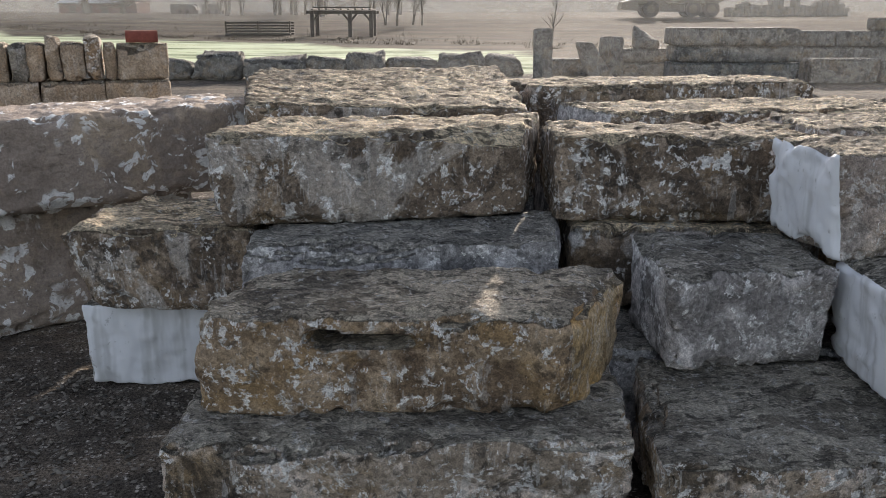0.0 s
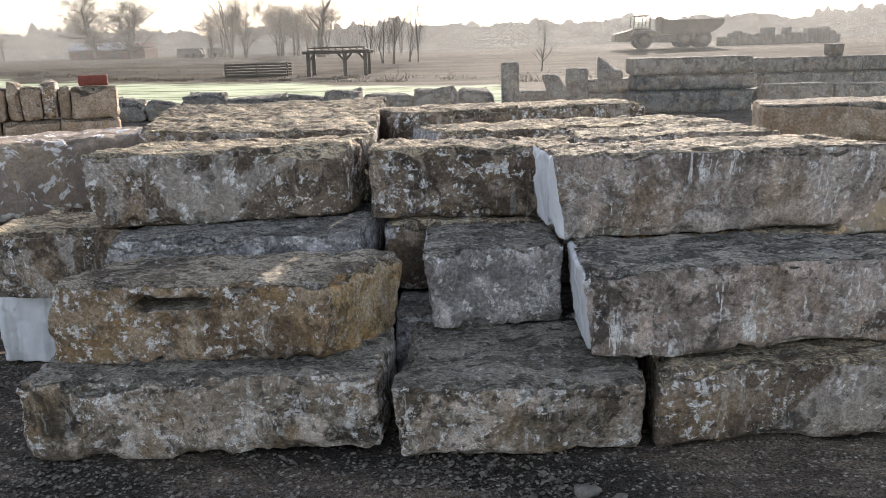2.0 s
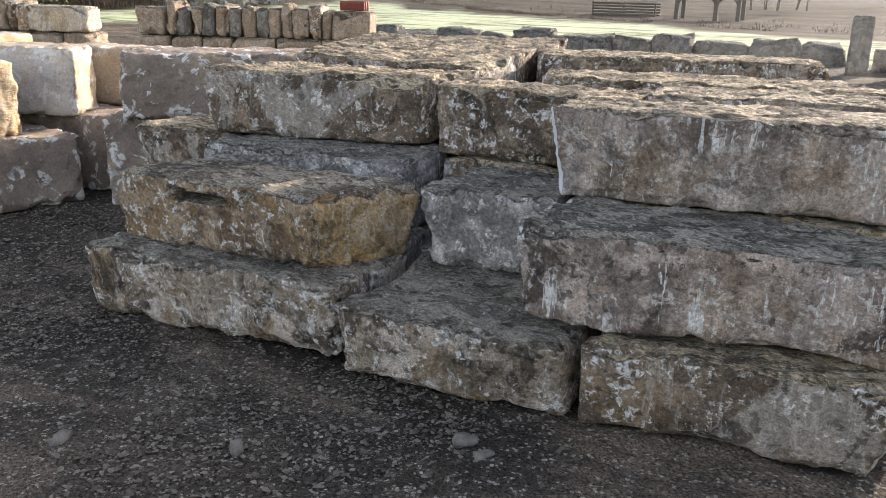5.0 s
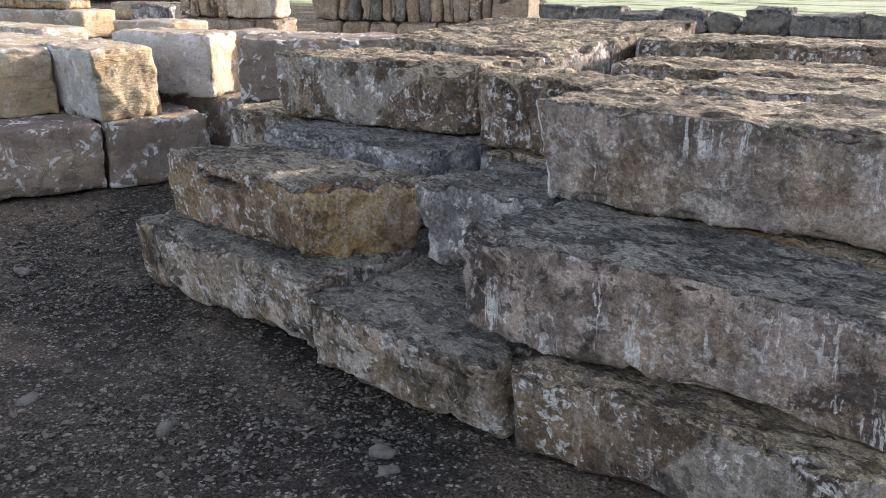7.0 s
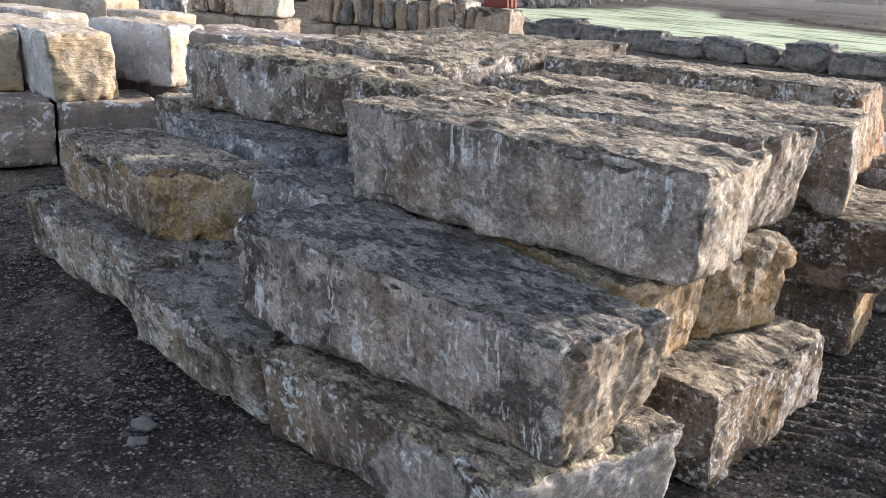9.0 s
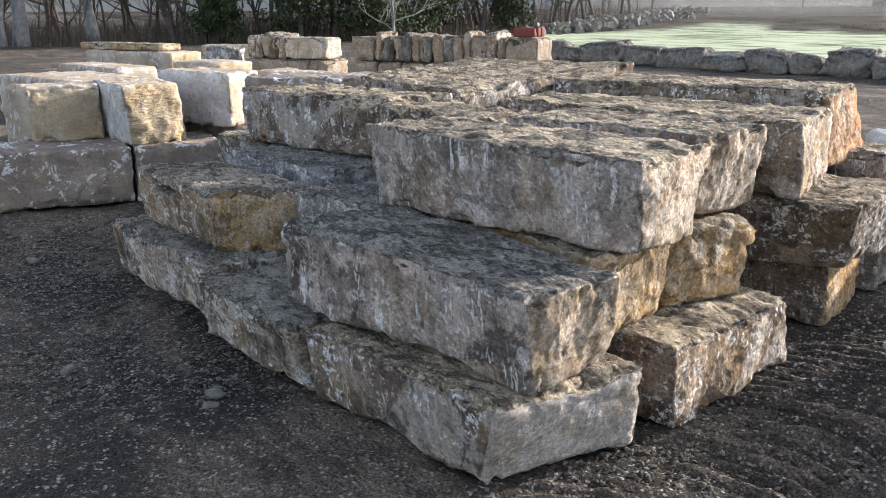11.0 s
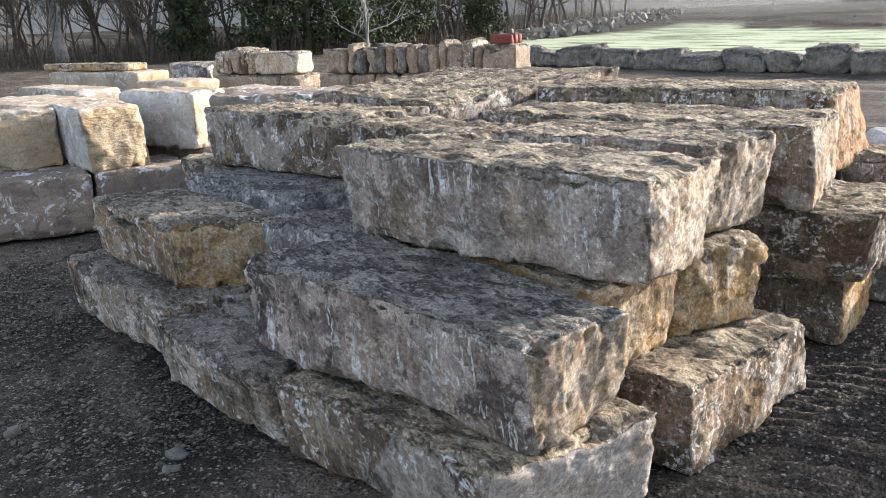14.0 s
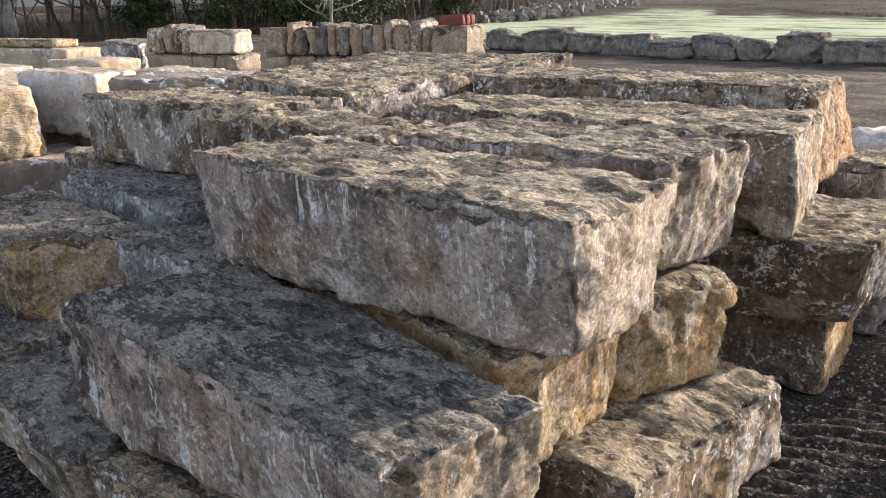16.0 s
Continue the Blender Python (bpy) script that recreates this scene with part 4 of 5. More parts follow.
# pergola of heavy timbers
pz = float(ground_height(-7.3, 58))
pergola = thing("pergola", (-7.3, 58, pz), "heavy dark timber pergola with arched braces, in the field", "pergola")
for px, py in ((-1.95, 0), (0.55, 0), (1.95, 0), (-1.95, 2.2), (1.95, 2.2)):
    part("post", bar((px, py, 0), (px, py, 1.72), 0.26, 0.26), TIMBER, pergola)
for py in (0, 2.2):
    part("beam", bar((-2.35, py, 1.62), (2.3, py, 1.62), 0.22, 0.2), TIMBER, pergola)
for k in range(9):
    px = -1.9 + 0.475 * k
    part("rafter", bar((px, -0.4, 1.8), (px, 2.6, 1.8), 0.14, 0.1), TIMBER, pergola)
part("top_rail", bar((-2.0, 0.6, 1.92), (1.9, 0.6, 1.92), 0.1, 0.1), TIMBER, pergola)
for px, s in ((-1.95, 1), (0.55, 1), (0.55, -1), (1.95, -1)):
    part("brace", bar((px, 0, 1.0), (px + 0.5 * s, 0, 1.58), 0.14, 0.14), TIMBER, pergola)

# low crib of dark boards
cz = float(ground_height(-13.3, 60))
crib = thing("timber_crib", (-13.35, 60, cz), "low dark crib of stacked boards at the field's edge", "crib")
for k in range(5):
    part("board", bar((-2.25, 0, 0.1 + 0.19 * k), (2.25 - 0.1 * (k % 2), 0, 0.1 + 0.19 * k), 0.187, 0.12), TIMBER, crib)
    part("board", bar((-2.25, 1.5, 0.1 + 0.19 * k), (2.25, 1.5, 0.1 + 0.19 * k), 0.17, 0.12), TIMBER, crib)
for px in (-2.2, 0, 2.2):
    part("stake", bar((px, 0.14, 0), (px, 0.14, 1.0), 0.1, 0.1), TIMBER, crib)

# barn
bz = float(ground_height(-54.5, 135))
barn = thing("barn", (-54.5, 135, bz), "long faded red barn with a pale metal roof", "barn")
part("wall", prism([(-6, 0), (6, 0), (6, 1.35), (-6, 1.35)], 0, 6), BARN, barn)
part("roof", prism([(-6.3, 1.36), (4.6, 1.36), (4.6, 1.5), (-6.3, 1.5)], -0.4, 0.0), ROOF, barn)
bm = bmesh.new()
vs = [bm.verts.new(v) for v in ((-6.2, -0.4, 1.37), (4.4, -0.4, 1.37), (4.4, 3, 2.5), (-6.2, 3, 2.5), (-6.2, 6.4, 1.37), (4.4, 6.4, 1.37), (-6.2, -0.4, 1.5), (4.4, -0.4, 1.5), (4.4, 3, 2.65), (-6.2, 3, 2.65), (-6.2, 6.4, 1.5), (4.4, 6.4, 1.5))]
for q in ((6, 7, 8, 9), (9, 8, 11, 10), (0, 3, 2, 1), (3, 4, 5, 2), (0, 1, 7, 6), (5, 4, 10, 11), (1, 2, 8, 7), (2, 5, 11, 8), (3, 0, 6, 9), (4, 3, 9, 10)):
    bm.faces.new([vs[i] for i in q])
part("roof", bm, ROOF, barn)
part("gable", prism([(4.2, 1.36), (6.1, 1.36), (6.1, 1.5), (5.15, 2.5), (4.2, 1.5)], -0.6, 6), BARN, barn, "red gabled end of the barn")
for px in (-4.5, -2, 0.5):
    part("door", prism([(px, 0), (px + 1.1, 0), (px + 1.1, 1.1), (px, 1.1)], -0.06, -0.003), TIMBER, barn)

# two parked machines under covers, far off
for px, L in ((-36.4, 3.4), (-32.5, 2.6)):
    z0 = float(ground_height(px, 120))
    car = thing("parked_trailer", (px, 120, z0), "dark parked trailer with a rounded load, far across the field", "trailer", "parked trailers")
    part("load", prism([(-L / 2, 0.5), (L / 2, 0.5), (L / 2 - 0.1, 0.95), (L / 2 - 0.5, 1.2), (-L / 2 + 0.6, 1.2), (-L / 2 + 0.1, 0.95)], -0.9, 0.9, 0.05), STEEL, car)
    part("bed", bar((-L / 2 - 0.4, 0, 0.45), (L / 2, 0, 0.45), 0.15, 1.7), STEEL, car)
    for sx in (-0.5, 0.5):
        for sy in (-1.0, 0.8):
            part("wheel", disc(sx, sy, sy + 0.2, 0.3, 0.3, 16), RUBBER, car)

# articulated dump truck
tz = float(ground_height(22, 88))
truck = thing("dump_truck", (0, 88, tz), "articulated dump truck with a raised tipping body, parked in the mist", "truck")
part("hood", prism([(16.6, 0.75), (18.4, 0.65), (18.5, 1.9), (16.7, 1.45)], -1.1, 1.1, 0.06), YELLOW, truck)
cab = part("cab", prism([(18.35, 0.9), (20.1, 0.9), (20.15, 1.95), (18.4, 1.95)], -1.0, 1.0, 0.04), YELLOW, truck)
part("cab_roof", prism([(18.55, 3.12), (20.1, 3.12), (20.1, 3.24), (18.6, 3.24)], -1.0, 1.0, 0.03), YELLOW, cab)
for px, py in ((18.5, -0.95), (18.5, 0.95), (19.3, -0.95), (19.3, 0.95), (20.05, -0.95), (20.05, 0.95)):
    part("pillar", bar((px, py, 1.93), (px + 0.08, py, 3.14), 0.09, 0.09), YELLOW, cab)
for py in (-0.95, 0.95):
    part("window", prism([(18.55, 1.96), (20.0, 1.96), (20.0, 3.1), (18.62, 3.1)], py - 0.006, py + 0.006), GLASS, cab)
part("exhaust", bar((20.45, 0.8, 1.6), (20.55, 0.8, 2.9), 0.16, 0.16), STEEL, truck)
part("mudguard", prism([(18.2, 1.2), (20.9, 1.2), (20.9, 1.45), (20.4, 1.75), (18.7, 1.75), (18.2, 1.45)], -1.3, 1.3, 0.04), YELLOW, truck)
part("hitch", bar((20.3, 0, 0.95), (22.2, 0, 0.95), 0.5, 0.8), STEEL, truck)
part("chassis", bar((21.8, 0, 1.0), (26.4, 0, 1.0), 0.4, 0.9), STEEL, truck)
part("dump_body", prism([(21.35, 1.3), (25.6, 1.3), (26.4, 1.45), (27.4, 2.2), (27.4, 2.7), (21.6, 2.7), (21.15, 3.1), (21.1, 2.3)], -1.35, 1.35, 0.05), YELLOW, truck, "dusty yellow tipping body")
for px in (19.5, 23.6, 25.4):
    for py in (-1.35, 0.85):
        w = part("wheel", disc(px, py, py + 0.5, 0.78, 0.8, 28, 0.05), RUBBER, truck)
        part("rim", disc(px, py - 0.012, py + 0.512, 0.78, 0.42, 20), YELLOW, w)


# ---- trees ----
def tube_tree(seed, height, radius, levels, fork, spread, twig, lean=0.0, clear=0.25, stems=1):
    """Bare branching wood: the trunk and the branches as two sets of tapered tubes."""
    r = random.Random(seed)
    out = {"trunk": ([], []), "crown": ([], [])}

    def tube(kind, pts, radii, sides):
        vs, fs = out[kind]
        base = len(vs)
        for i, (p, rad) in enumerate(zip(pts, radii)):
            d = (pts[min(i + 1, len(pts) - 1)] - pts[max(i - 1, 0)]).normalized()
            a = d.orthogonal().normalized()
            b = d.cross(a)
            for k in range(sides):
                t = 2 * math.pi * k / sides
                vs.append(p + a * (rad * math.cos(t)) + b * (rad * math.sin(t)))
        for i in range(len(pts) - 1):
            for k in range(sides):
                q = base + i * sides
                fs.append((q + k, q + (k + 1) % sides, q + sides + (k + 1) % sides, q + sides + k))

    def grow(p, d, length, rad, level):
        kind = "trunk" if level == 0 else "crown"
        n = 7 if level == 0 else (4 if level < 3 else 3)
        pts, radii = [p.copy()], [rad]
        for i in range(n):
            wob = 0.12 if level == 0 else 0.28
            d = (d + Vector((r.uniform(-wob, wob), r.uniform(-wob, wob), r.uniform(-wob, wob) + (0.06 if level else 0.0)))).normalized()
            p = p + d * (length / n)
            pts.append(p.copy())
            radii.append(rad * (1 - (0.55 if level == 0 else 0.75) * (i + 1) / n))
        if level == 0:
            radii[0] *= 1.35
        tube(kind, pts, radii, 8 if level == 0 else (5 if level == 1 else 3))
        if level >= levels:
            return
        count = fork[min(level, len(fork) - 1)]
        for k in range(count):
            f = r.uniform(clear if level == 0 else 0.2, 1.0)
            i = min(int(f * n), n - 1)
            q = pts[i].lerp(pts[i + 1], f * n - i)
            side = Vector((r.uniform(-1, 1), r.uniform(-1, 1), r.uniform(-0.15, 0.7))).normalized()
            nd = (d * (1 - spread) + side * spread).normalized()
            grow(q, nd, length * r.uniform(0.42, 0.72), max(twig, radii[i] * r.uniform(0.4, 0.6)), level + 1)

    for s in range(stems):
        off = Vector((r.uniform(-1, 1), r.uniform(-1, 1), 0)) * (0.12 * (stems - 1))
        grow(off, Vector((r.uniform(-0.1, 0.1) + lean, r.uniform(-0.1, 0.1), 1)).normalized(), height * 0.75 * r.uniform(0.8, 1.0), radius, 0)
    return out


def tree(where, label, bark, group="", **how):
    ob = thing("bare_tree", where, label, "tree", group)
    for kind, (vs, fs) in tube_tree(**how).items():
        m = new(kind, mesh_from(kind, [tuple(v) for v in vs], fs, [bark]))
        m.parent = ob
    return ob


BARK = plain("grey_brown_bark", (0.07, 0.06, 0.05), (0.14, 0.12, 0.1), 5, 0.95, 0.02)
BARK_FAR = plain("pale_grey_brown_bark", (0.1, 0.085, 0.07), (0.16, 0.14, 0.115), 3, 0.95, 0.02)
BARK_PALE = plain("pale_peeling_bark", (0.15, 0.15, 0.15), (0.29, 0.285, 0.275), 3, 0.9, 0.02)
D = "bare trees across the field"


def stand(x, y, sink=0.1):
    return (x, y, float(ground_height(x, y)) - sink)


tree(stand(-50, 120), "spreading bare tree behind a barn", BARK_FAR, D, seed=3, height=10.5, radius=0.34, levels=4, fork=(8, 7, 5, 3), spread=0.95, twig=0.018, clear=0.16, stems=3)
tree(stand(-45.5, 121), "spreading bare tree behind a barn", BARK_FAR, D, seed=5, height=9.5, radius=0.32, levels=4, fork=(8, 7, 5, 3), spread=0.95, twig=0.018, clear=0.16, stems=3)
tree(stand(-62, 118), "small bare tree in the mist", BARK_FAR, D, seed=8, height=5.5, radius=0.14, levels=3, fork=(8, 5, 4), spread=0.6, twig=0.015)
tree(stand(-25.5, 100), "bare tree with several slender stems", BARK_FAR, D, seed=11, height=9, radius=0.16, levels=3, fork=(7, 4, 4), spread=0.4, twig=0.014, stems=4)
tree(stand(-14.2, 95), "stout bare tree with crooked limbs", BARK_FAR, D, seed=14, height=8.2, radius=0.4, levels=3, fork=(9, 5, 4), spread=0.65, twig=0.02, clear=0.4)
tree(stand(6.5, 57), "slender sapling in the field", BARK, D, seed=21, height=3.8, radius=0.05, levels=2, fork=(14, 5), spread=0.5, twig=0.008, clear=0.25)
for k, (px, py) in enumerate(((-6.6, 74), (-5.6, 75), (-4.6, 74), (-3.4, 76), (-2.6, 75))):
    tree(stand(px, py), "thin upright bare sapling in a clump", BARK, "sapling clump", seed=30 + k, height=5.2, radius=0.055, levels=2, fork=(12, 4), spread=0.35, twig=0.012, clear=0.2, stems=2)
bush = tree(stand(-22, 112), "bare tree in a thicket", BARK_FAR, "thicket", seed=41, height=7.5, radius=0.17, levels=4, fork=(9, 6, 5, 2), spread=0.68, twig=0.013, clear=0.15, stems=2)
for k in range(15):
    px = -31 + 1.75 * k + rng.uniform(-0.7, 0.7)
    py = 112 + rng.uniform(-6, 8)
    copy_thing(bush, Matrix.Translation(stand(px, py)) @ Matrix.Rotation(rng.uniform(0, 6.28), 4, "Z") @ Matrix.Scale(rng.uniform(0.6, 1.1) * (0.7 if k > 9 else 1.0), 4))

# the wood at the yard's edge
W = "bare wood at the yard's edge"
wood = [tree((0, 0, -50), "tall bare tree in a wood", BARK, W, seed=50 + k, height=h, radius=rad, levels=3, fork=(16, 6, 4), spread=0.5, twig=0.014, clear=0.15) for k, (h, rad) in enumerate(((15, 0.2), (12, 0.14), (9, 0.09)))]
line = [(-47, 2), (-46, 9), (-41.5, 17), (-39.5, 23), (-39, 30), (-39, 38), (-41, 47), (-46, 60), (-56, 80)]
spots = []
for k in range(120):
    f = rng.uniform(0, len(line) - 1.001)
    i = int(f)
    ax = line[i][0] + (line[i + 1][0] - line[i][0]) * (f - i)
    ay = line[i][1] + (line[i + 1][1] - line[i][1]) * (f - i)
    deep = rng.uniform(0, 1) ** 1.4 * 26
    spots.append((ax - deep, ay + deep * 0.35))
for k, (px, py) in enumerate(spots):
    t = wood[k % 3]
    m = Matrix.Translation(stand(px, py)) @ Matrix.Rotation(rng.uniform(0, 6.28), 4, "Z") @ Matrix.Scale(rng.uniform(0.75, 1.15), 4)
    if k < 3:
        t.matrix_basis = m
    else:
        copy_thing(t, m)
tree(stand(-44.5, 15.2), "stout pale-barked bare tree at the wood's edge", BARK_PALE, W, seed=70, height=17, radius=0.3, levels=3, fork=(10, 6, 4), spread=0.5, twig=0.02, clear=0.4, lean=-0.06)
tree(stand(-43.8, 11.3), "stout pale-barked bare tree at the wood's edge", BARK_PALE, W, seed=71, height=17, radius=0.36, levels=3, fork=(10, 6, 4), spread=0.5, twig=0.02, clear=0.4, lean=0.02)
tree(stand(-43.6, 10.3), "pale-barked bare tree at the wood's edge", BARK_PALE, W, seed=72, height=15, radius=0.22, levels=3, fork=(10, 6, 4), spread=0.5, twig=0.02, clear=0.4)
tree(stand(-34.5, 28.4), "dead pale tree with bare crooked limbs", BARK_PALE, W, seed=77, height=6.0, radius=0.11, levels=3, fork=(8, 4, 3), spread=0.75, twig=0.02, clear=0.1)


def cedar(where, height, width, seed, label):
    """An evergreen with drooping boughs of small leaf sprays, uneven and open in places."""
    g = np.random.default_rng(seed)
    ob = thing("cedar_tree", where, label, "tree", "cedars at the wood's edge")
    r = random.Random(seed)
    vs, fs = tube_tree(seed, height, 0.16, 0, (0,), 0.4, 0.02)["trunk"]
    m = new("trunk", mesh_from("trunk", [tuple(v) for v in vs], fs, [BARK]))
    m.parent = ob
    n_bough, per = 110, 75
    pts = []
    for k in range(n_bough):
        h = height * (0.08 + 0.92 * g.random() ** 0.9)
        reach = width * (1 - (h / height) ** 1.6) * g.uniform(0.55, 1.1) + 0.15
        a = g.uniform(0, 2 * np.pi)
        s = g.random(per) ** 0.6
        c = np.stack([np.cos(a) * s * reach, np.sin(a) * s * reach, h - 0.15 * s * reach + 0.25 * s * s * reach], 1)
        pts.append(c + g.normal(0, 0.13 + 0.05 * reach, c.shape))
    c = np.concatenate(pts)
    d1 = g.normal(0, 1, c.shape)
    d1 /= np.linalg.norm(d1, axis=1, keepdims=True)
    d2 = np.cross(d1, g.normal(0, 1, c.shape))
    d2 /= np.linalg.norm(d2, axis=1, keepdims=True)
    s = g.uniform(0.07, 0.17, (len(c), 1))
    v = np.stack([c - d1 * s, c + d2 * s * 0.45, c + d1 * s, c - d2 * s * 0.45], 1).reshape(-1, 3)
    crown = new("crown", mesh_from("crown", v, np.arange(len(v)).reshape(-1, 4), [CEDAR], smooth=False))
    crown.parent = ob
    return ob


def leaf_material():
    n = Nodes("dark_evergreen_sprays", 0.7, 0.3)
    r = n.geo.outputs["Random Per Island"]
    c = n.mix(r, (0.018, 0.03, 0.014), (0.06, 0.085, 0.035))
    return n.done(n.mix(n.step(n.noise(n.place(), 1.1, 3), 0.5, 0.7, 0, 0.5), c, (0.1, 0.09, 0.04)))


CEDAR = leaf_material()
for k, (px, py, h, w) in enumerate(((-38.5, 24.8, 9, 2.4), (-38.5, 27.0, 10, 2.6), (-37.5, 29.3, 8.5, 2.6), (-38, 32.0, 9, 2.4), (-39.0, 35, 7, 1.9), (-40.5, 20.6, 5.5, 1.6), (-40, 42, 6, 1.7))):
    cedar(stand(px, py), h, w, 90 + k, "dark green cedar with dense drooping boughs")


# understorey, dry grass and rubble, too many to count
def blades(name, spots, size, width, mat, label, category, seed, bend=0.35, per=1):
    g = np.random.default_rng(seed)
    c = np.repeat(np.array(spots), per, 0)
    c[:, :2] += g.normal(0, 0.25, (len(c), 2)) if per > 1 else 0
    h = g.uniform(size[0], size[1], (len(c), 1))
    a = g.uniform(0, 2 * np.pi, len(c))
    side = np.stack([np.cos(a), np.sin(a), np.zeros(len(c))], 1) * width
    tip = np.concatenate([g.normal(0, bend, (len(c), 2)) * h, h], 1)
    mid = tip * np.array([0.35, 0.35, 0.55])
    v = np.stack([c - side, c + side, c + mid + side * 0.7, c + mid - side * 0.7, c + tip], 1).reshape(-1, 3)
    k = np.arange(len(c))[:, None] * 5
    quads = (k + np.array([[0, 1, 2, 3]])).tolist()
    tris = (k + np.array([[3, 2, 4]])).tolist()
    ob = new(name, mesh_from(name, v, quads + tris, [mat], smooth=False))
    return tagged(ob, label, category, kind="stuff")


def blade_material(name, a, b):
    n = Nodes(name, 0.9, 0.2)
    return n.done(n.mix(n.geo.outputs["Random Per Island"], a, b))


g = np.random.default_rng(17)
TWIG = blade_material("bare_brown_twigs", (0.05, 0.04, 0.032), (0.14, 0.11, 0.085))
STRAW = blade_material("dry_straw", (0.05, 0.04, 0.028), (0.12, 0.094, 0.063))
f = g.uniform(0, len(line) - 1.001, 9000)
i = f.astype(int)
la = np.array(line, float)
e = la[i] + (la[i + 1] - la[i]) * (f - i)[:, None]
deep = g.random(9000) ** 1.3 * 22
e = e + np.stack([-deep, deep * 0.35], 1)
blades("brush", np.stack([e[:, 0], e[:, 1], ground_height(e[:, 0], e[:, 1])], 1), (0.3, 1.5), 0.012, TWIG, "tangled bare brush under the trees", "brush", 18, 0.3)
f = g.uniform(0, len(line) - 1.001, 5000)
i = f.astype(int)
e = la[i] + (la[i + 1] - la[i]) * (f - i)[:, None] + np.stack([g.uniform(-1.5, 2.5, 5000), g.normal(0, 0.5, 5000)], 1)
blades("dry_grass", np.stack([e[:, 0], e[:, 1], ground_height(e[:, 0], e[:, 1])], 1), (0.25, 0.9), 0.012, STRAW, "dry brown grass along the wood's edge", "grass", 19, 0.25)


# low weeds beyond the meadow
ex = g.uniform(-34, 16, 9000)
ey = 45.5 - 0.55 * ex + np.abs(g.normal(0, 1, 9000)) ** 1.5 * 4.5
clump = np.sin(ex * 1.7) + np.sin(ex * 0.6 + ey * 0.9) + np.sin(ey * 1.3 + 2)
ok = (clump > 0.2) & (ey > 30)
ex, ey = ex[ok], ey[ok]
blades("weeds", np.stack([ex, ey, ground_height(ex, ey)], 1), (0.05, 0.24), 0.014, STRAW, "low dry weeds beyond the meadow", "weeds", 21, 0.5)


def rubble():
    rr = np.random.default_rng(23)
    vs, fs, n = [], [], 0
    cube = np.array([(a, b, c) for a in (-1, 1) for b in (-1, 1) for c in (-1, 1)], float)
    faces = np.array([(0, 1, 3, 2), (4, 6, 7, 5), (0, 4, 5, 1), (2, 3, 7, 6), (0, 2, 6, 4), (1, 5, 7, 3)])
    for k in range(620):
        f = rr.random()
        cx, cy = -36.5 - 11 * f + rr.normal(0, 0.9), 43 + 30 * f + rr.normal(0, 1.0)
        s = rr.uniform(0.1, 0.27)
        q = cube * rr.uniform(0.6, 1.2, cube.shape) * s * rr.uniform(0.6, 1.3, 3)
        e = Euler(rr.uniform(0, 6.28, 3)).to_matrix()
        q = q @ np.array(e).T
        q += np.array([cx, cy, float(ground_height(cx, cy)) + rr.random() ** 1.5 * 0.6])
        vs.append(q)
        fs.append(faces + 8 * n)
        n += 1
    ob = new("rubble", mesh_from("rubble", np.concatenate(vs), np.concatenate(fs), [STONE_DARK], smooth=False))
    tagged(ob, "heap of grey broken rubble along the track", "rubble", kind="stuff")


rubble()


# ---- distance: woods round the horizon, their mist painted into colour and glow ----
def far_woods(name, radius, a0, a1, low, high, colour, glow, seed):
    n = 1500
    a = np.linspace(radians(a0), radians(a1), n)
    p = np.stack([np.sin(a) * 9, np.cos(a) * 9, np.zeros(n)], 1)
    h = low + (high - low) * np.clip(0.5 + 0.7 * rough_field(p, 5.0, seed, 7, 0.7), 0, 1)
    x, y = 1 + radius * np.sin(a), 3 + radius * np.cos(a)
    z = ground_height(x, y) - 2
    v = np.concatenate([np.stack([x, y, z], 1), np.stack([x, y, z + 2 + h], 1)])
    k = np.arange(n - 1)
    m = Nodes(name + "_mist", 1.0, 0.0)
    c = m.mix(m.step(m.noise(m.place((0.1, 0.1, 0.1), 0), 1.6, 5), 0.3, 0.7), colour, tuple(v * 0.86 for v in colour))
    # emission lifts the painted haze; the woods themselves give no light
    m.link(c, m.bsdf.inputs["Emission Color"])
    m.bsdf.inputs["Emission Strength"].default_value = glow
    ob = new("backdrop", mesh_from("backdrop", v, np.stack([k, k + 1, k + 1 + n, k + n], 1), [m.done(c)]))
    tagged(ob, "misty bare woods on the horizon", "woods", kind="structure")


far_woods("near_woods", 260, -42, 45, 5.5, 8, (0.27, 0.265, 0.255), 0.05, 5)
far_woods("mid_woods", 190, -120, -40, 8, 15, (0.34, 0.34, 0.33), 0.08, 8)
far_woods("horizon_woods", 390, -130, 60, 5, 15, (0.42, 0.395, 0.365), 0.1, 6)


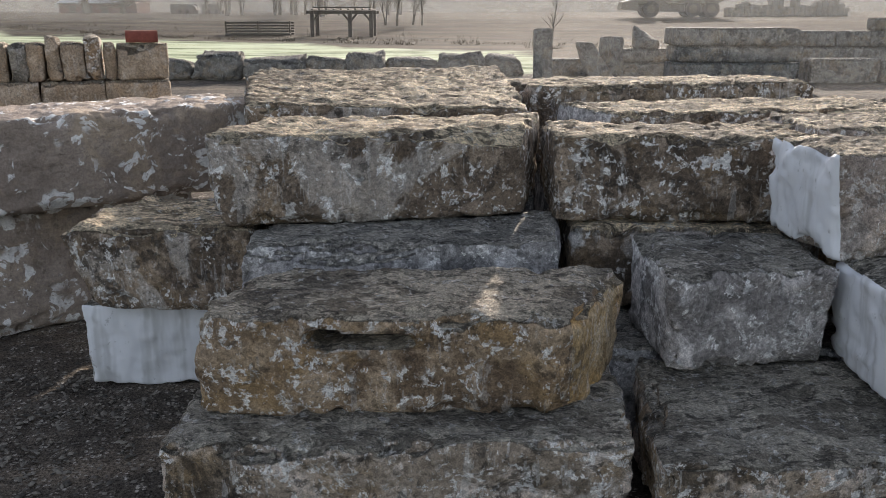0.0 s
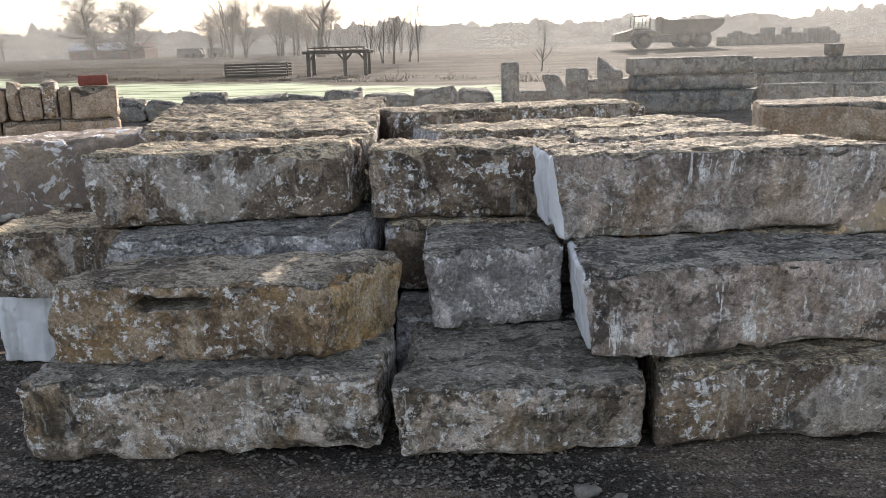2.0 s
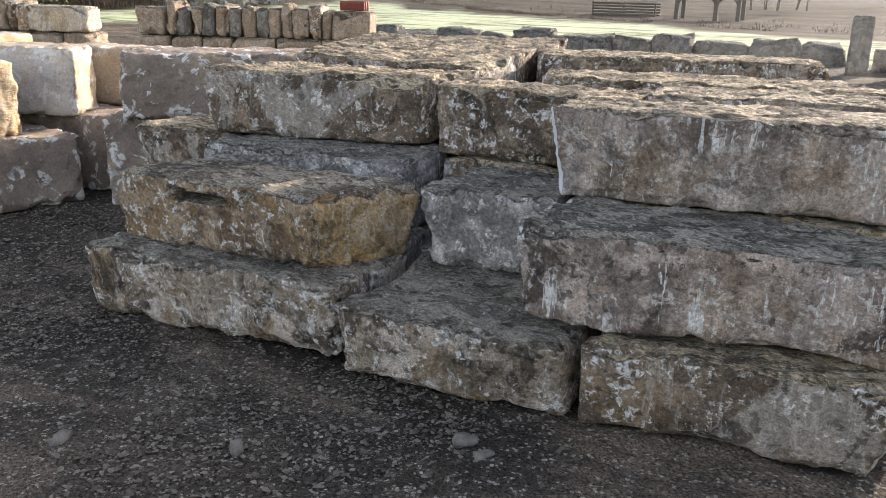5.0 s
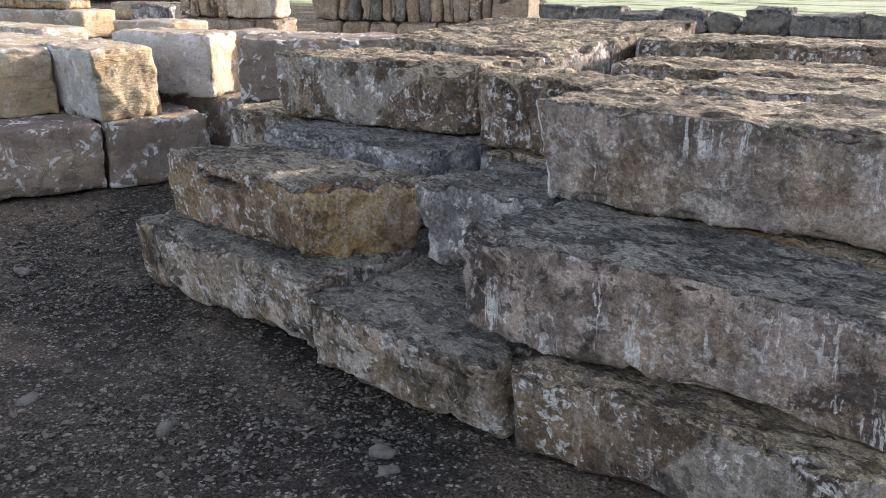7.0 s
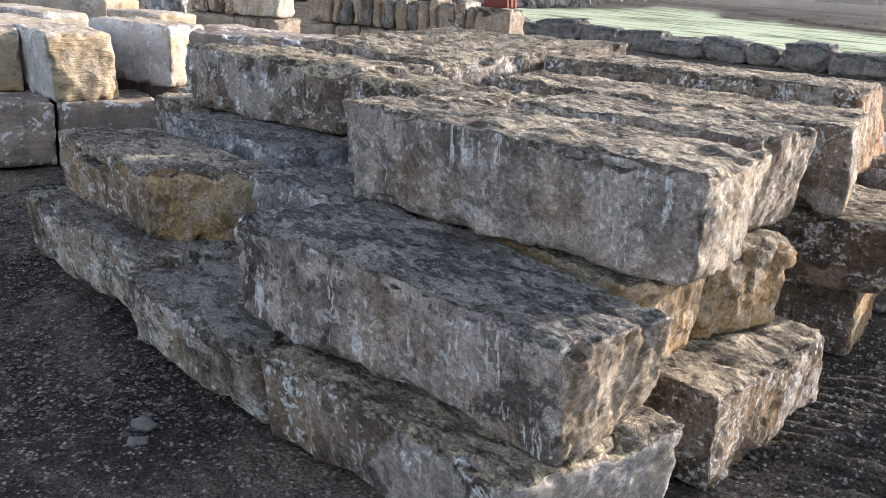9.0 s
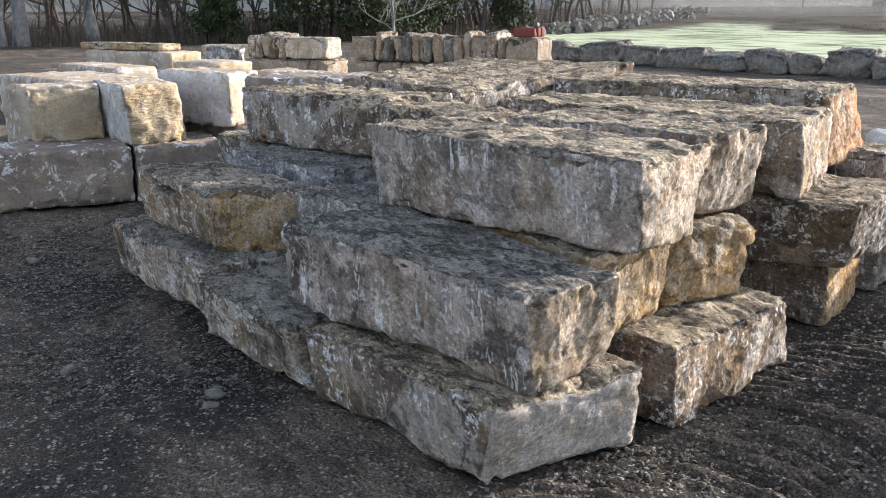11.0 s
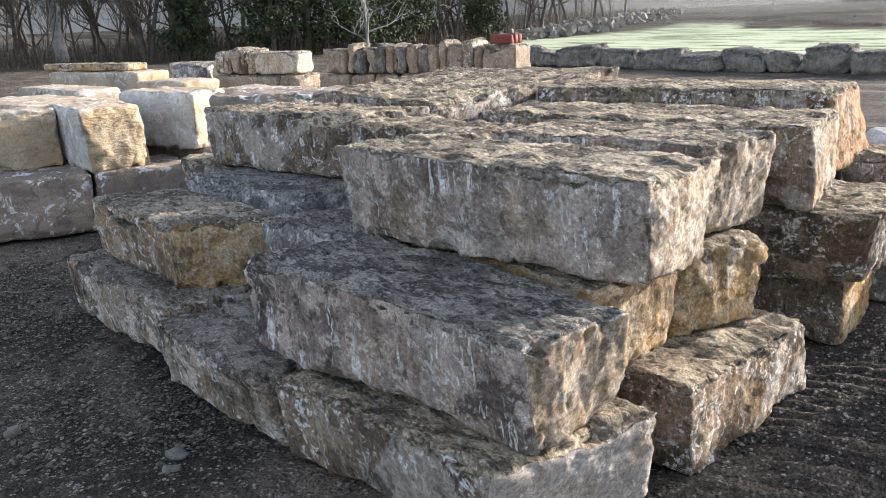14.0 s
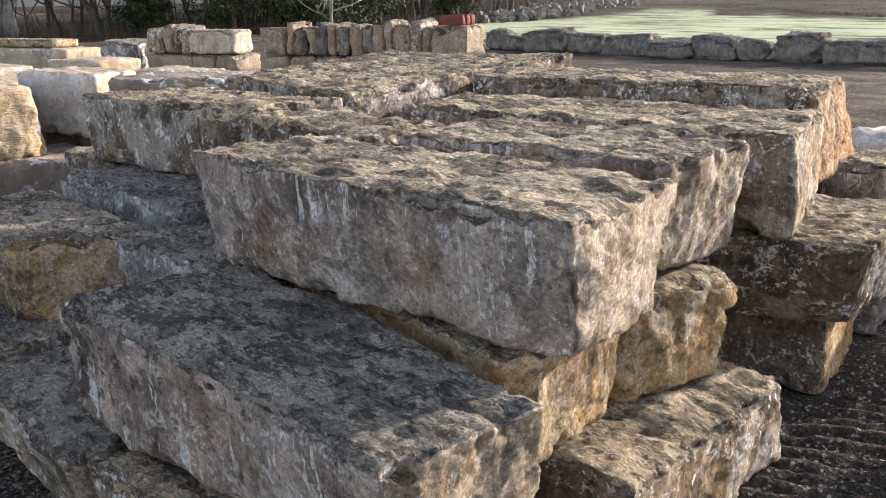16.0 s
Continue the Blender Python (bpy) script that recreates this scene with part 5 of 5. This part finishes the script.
def mist_sheet(radius, a0, a1, height, dense, seed, ends=(-0.76, -0.6)):
    """A thin sheet imitating morning mist over the fields, lit by sun and sky."""
    n, rows = 90, 10
    a = np.linspace(radians(a0), radians(a1), n)
    v, q = [], []
    for r in range(rows + 1):
        x, y = 1 + radius * np.sin(a), 3 + radius * np.cos(a)
        v.append(np.stack([x, y, ground_height(x, y) - 0.1 + height * r / rows], 1))
    for r in range(rows):
        k = np.arange(n - 1) + r * n
        q.append(np.stack([k, k + 1, k + 1 + n, k + n], 1))
    m = Nodes("morning_mist", 1.0, 0.0)
    t = m.tree
    t.nodes.remove(m.bsdf)
    sep = m.node("ShaderNodeSeparateXYZ")
    m.link(m.geo.outputs["Position"], sep.inputs[0])
    level = float(ground_height(1, 3 + radius))
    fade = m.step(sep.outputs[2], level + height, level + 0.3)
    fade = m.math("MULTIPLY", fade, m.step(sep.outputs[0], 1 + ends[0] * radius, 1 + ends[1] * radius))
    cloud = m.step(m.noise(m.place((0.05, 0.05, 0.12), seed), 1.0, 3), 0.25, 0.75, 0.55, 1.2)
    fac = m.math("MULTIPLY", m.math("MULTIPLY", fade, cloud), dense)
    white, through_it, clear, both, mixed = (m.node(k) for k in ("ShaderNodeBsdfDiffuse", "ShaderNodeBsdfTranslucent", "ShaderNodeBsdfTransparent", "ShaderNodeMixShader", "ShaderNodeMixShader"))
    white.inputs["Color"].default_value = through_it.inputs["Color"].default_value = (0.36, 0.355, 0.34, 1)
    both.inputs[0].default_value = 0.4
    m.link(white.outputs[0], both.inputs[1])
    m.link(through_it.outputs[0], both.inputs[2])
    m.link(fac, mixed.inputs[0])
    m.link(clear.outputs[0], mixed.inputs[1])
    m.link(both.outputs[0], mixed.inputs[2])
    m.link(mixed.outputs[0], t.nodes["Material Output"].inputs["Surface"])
    ob = new("mist", mesh_from("mist", np.concatenate(v), np.concatenate(q), [m.mat]))
    tagged(ob, "thin bank of morning mist over the fields", "mist", kind="structure")


# added see-through sheets stand in for haze, denser with distance
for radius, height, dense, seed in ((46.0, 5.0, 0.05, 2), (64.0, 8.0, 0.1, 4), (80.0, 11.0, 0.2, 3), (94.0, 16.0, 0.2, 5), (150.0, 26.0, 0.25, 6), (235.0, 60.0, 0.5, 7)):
    mist_sheet(radius, -50, 55, height, dense, seed)
# a nearer sheet, added to veil the far quarry blocks
mist_sheet(19.3, -30, 70, 3.4, 0.15, 9, (-0.3, 0.1))
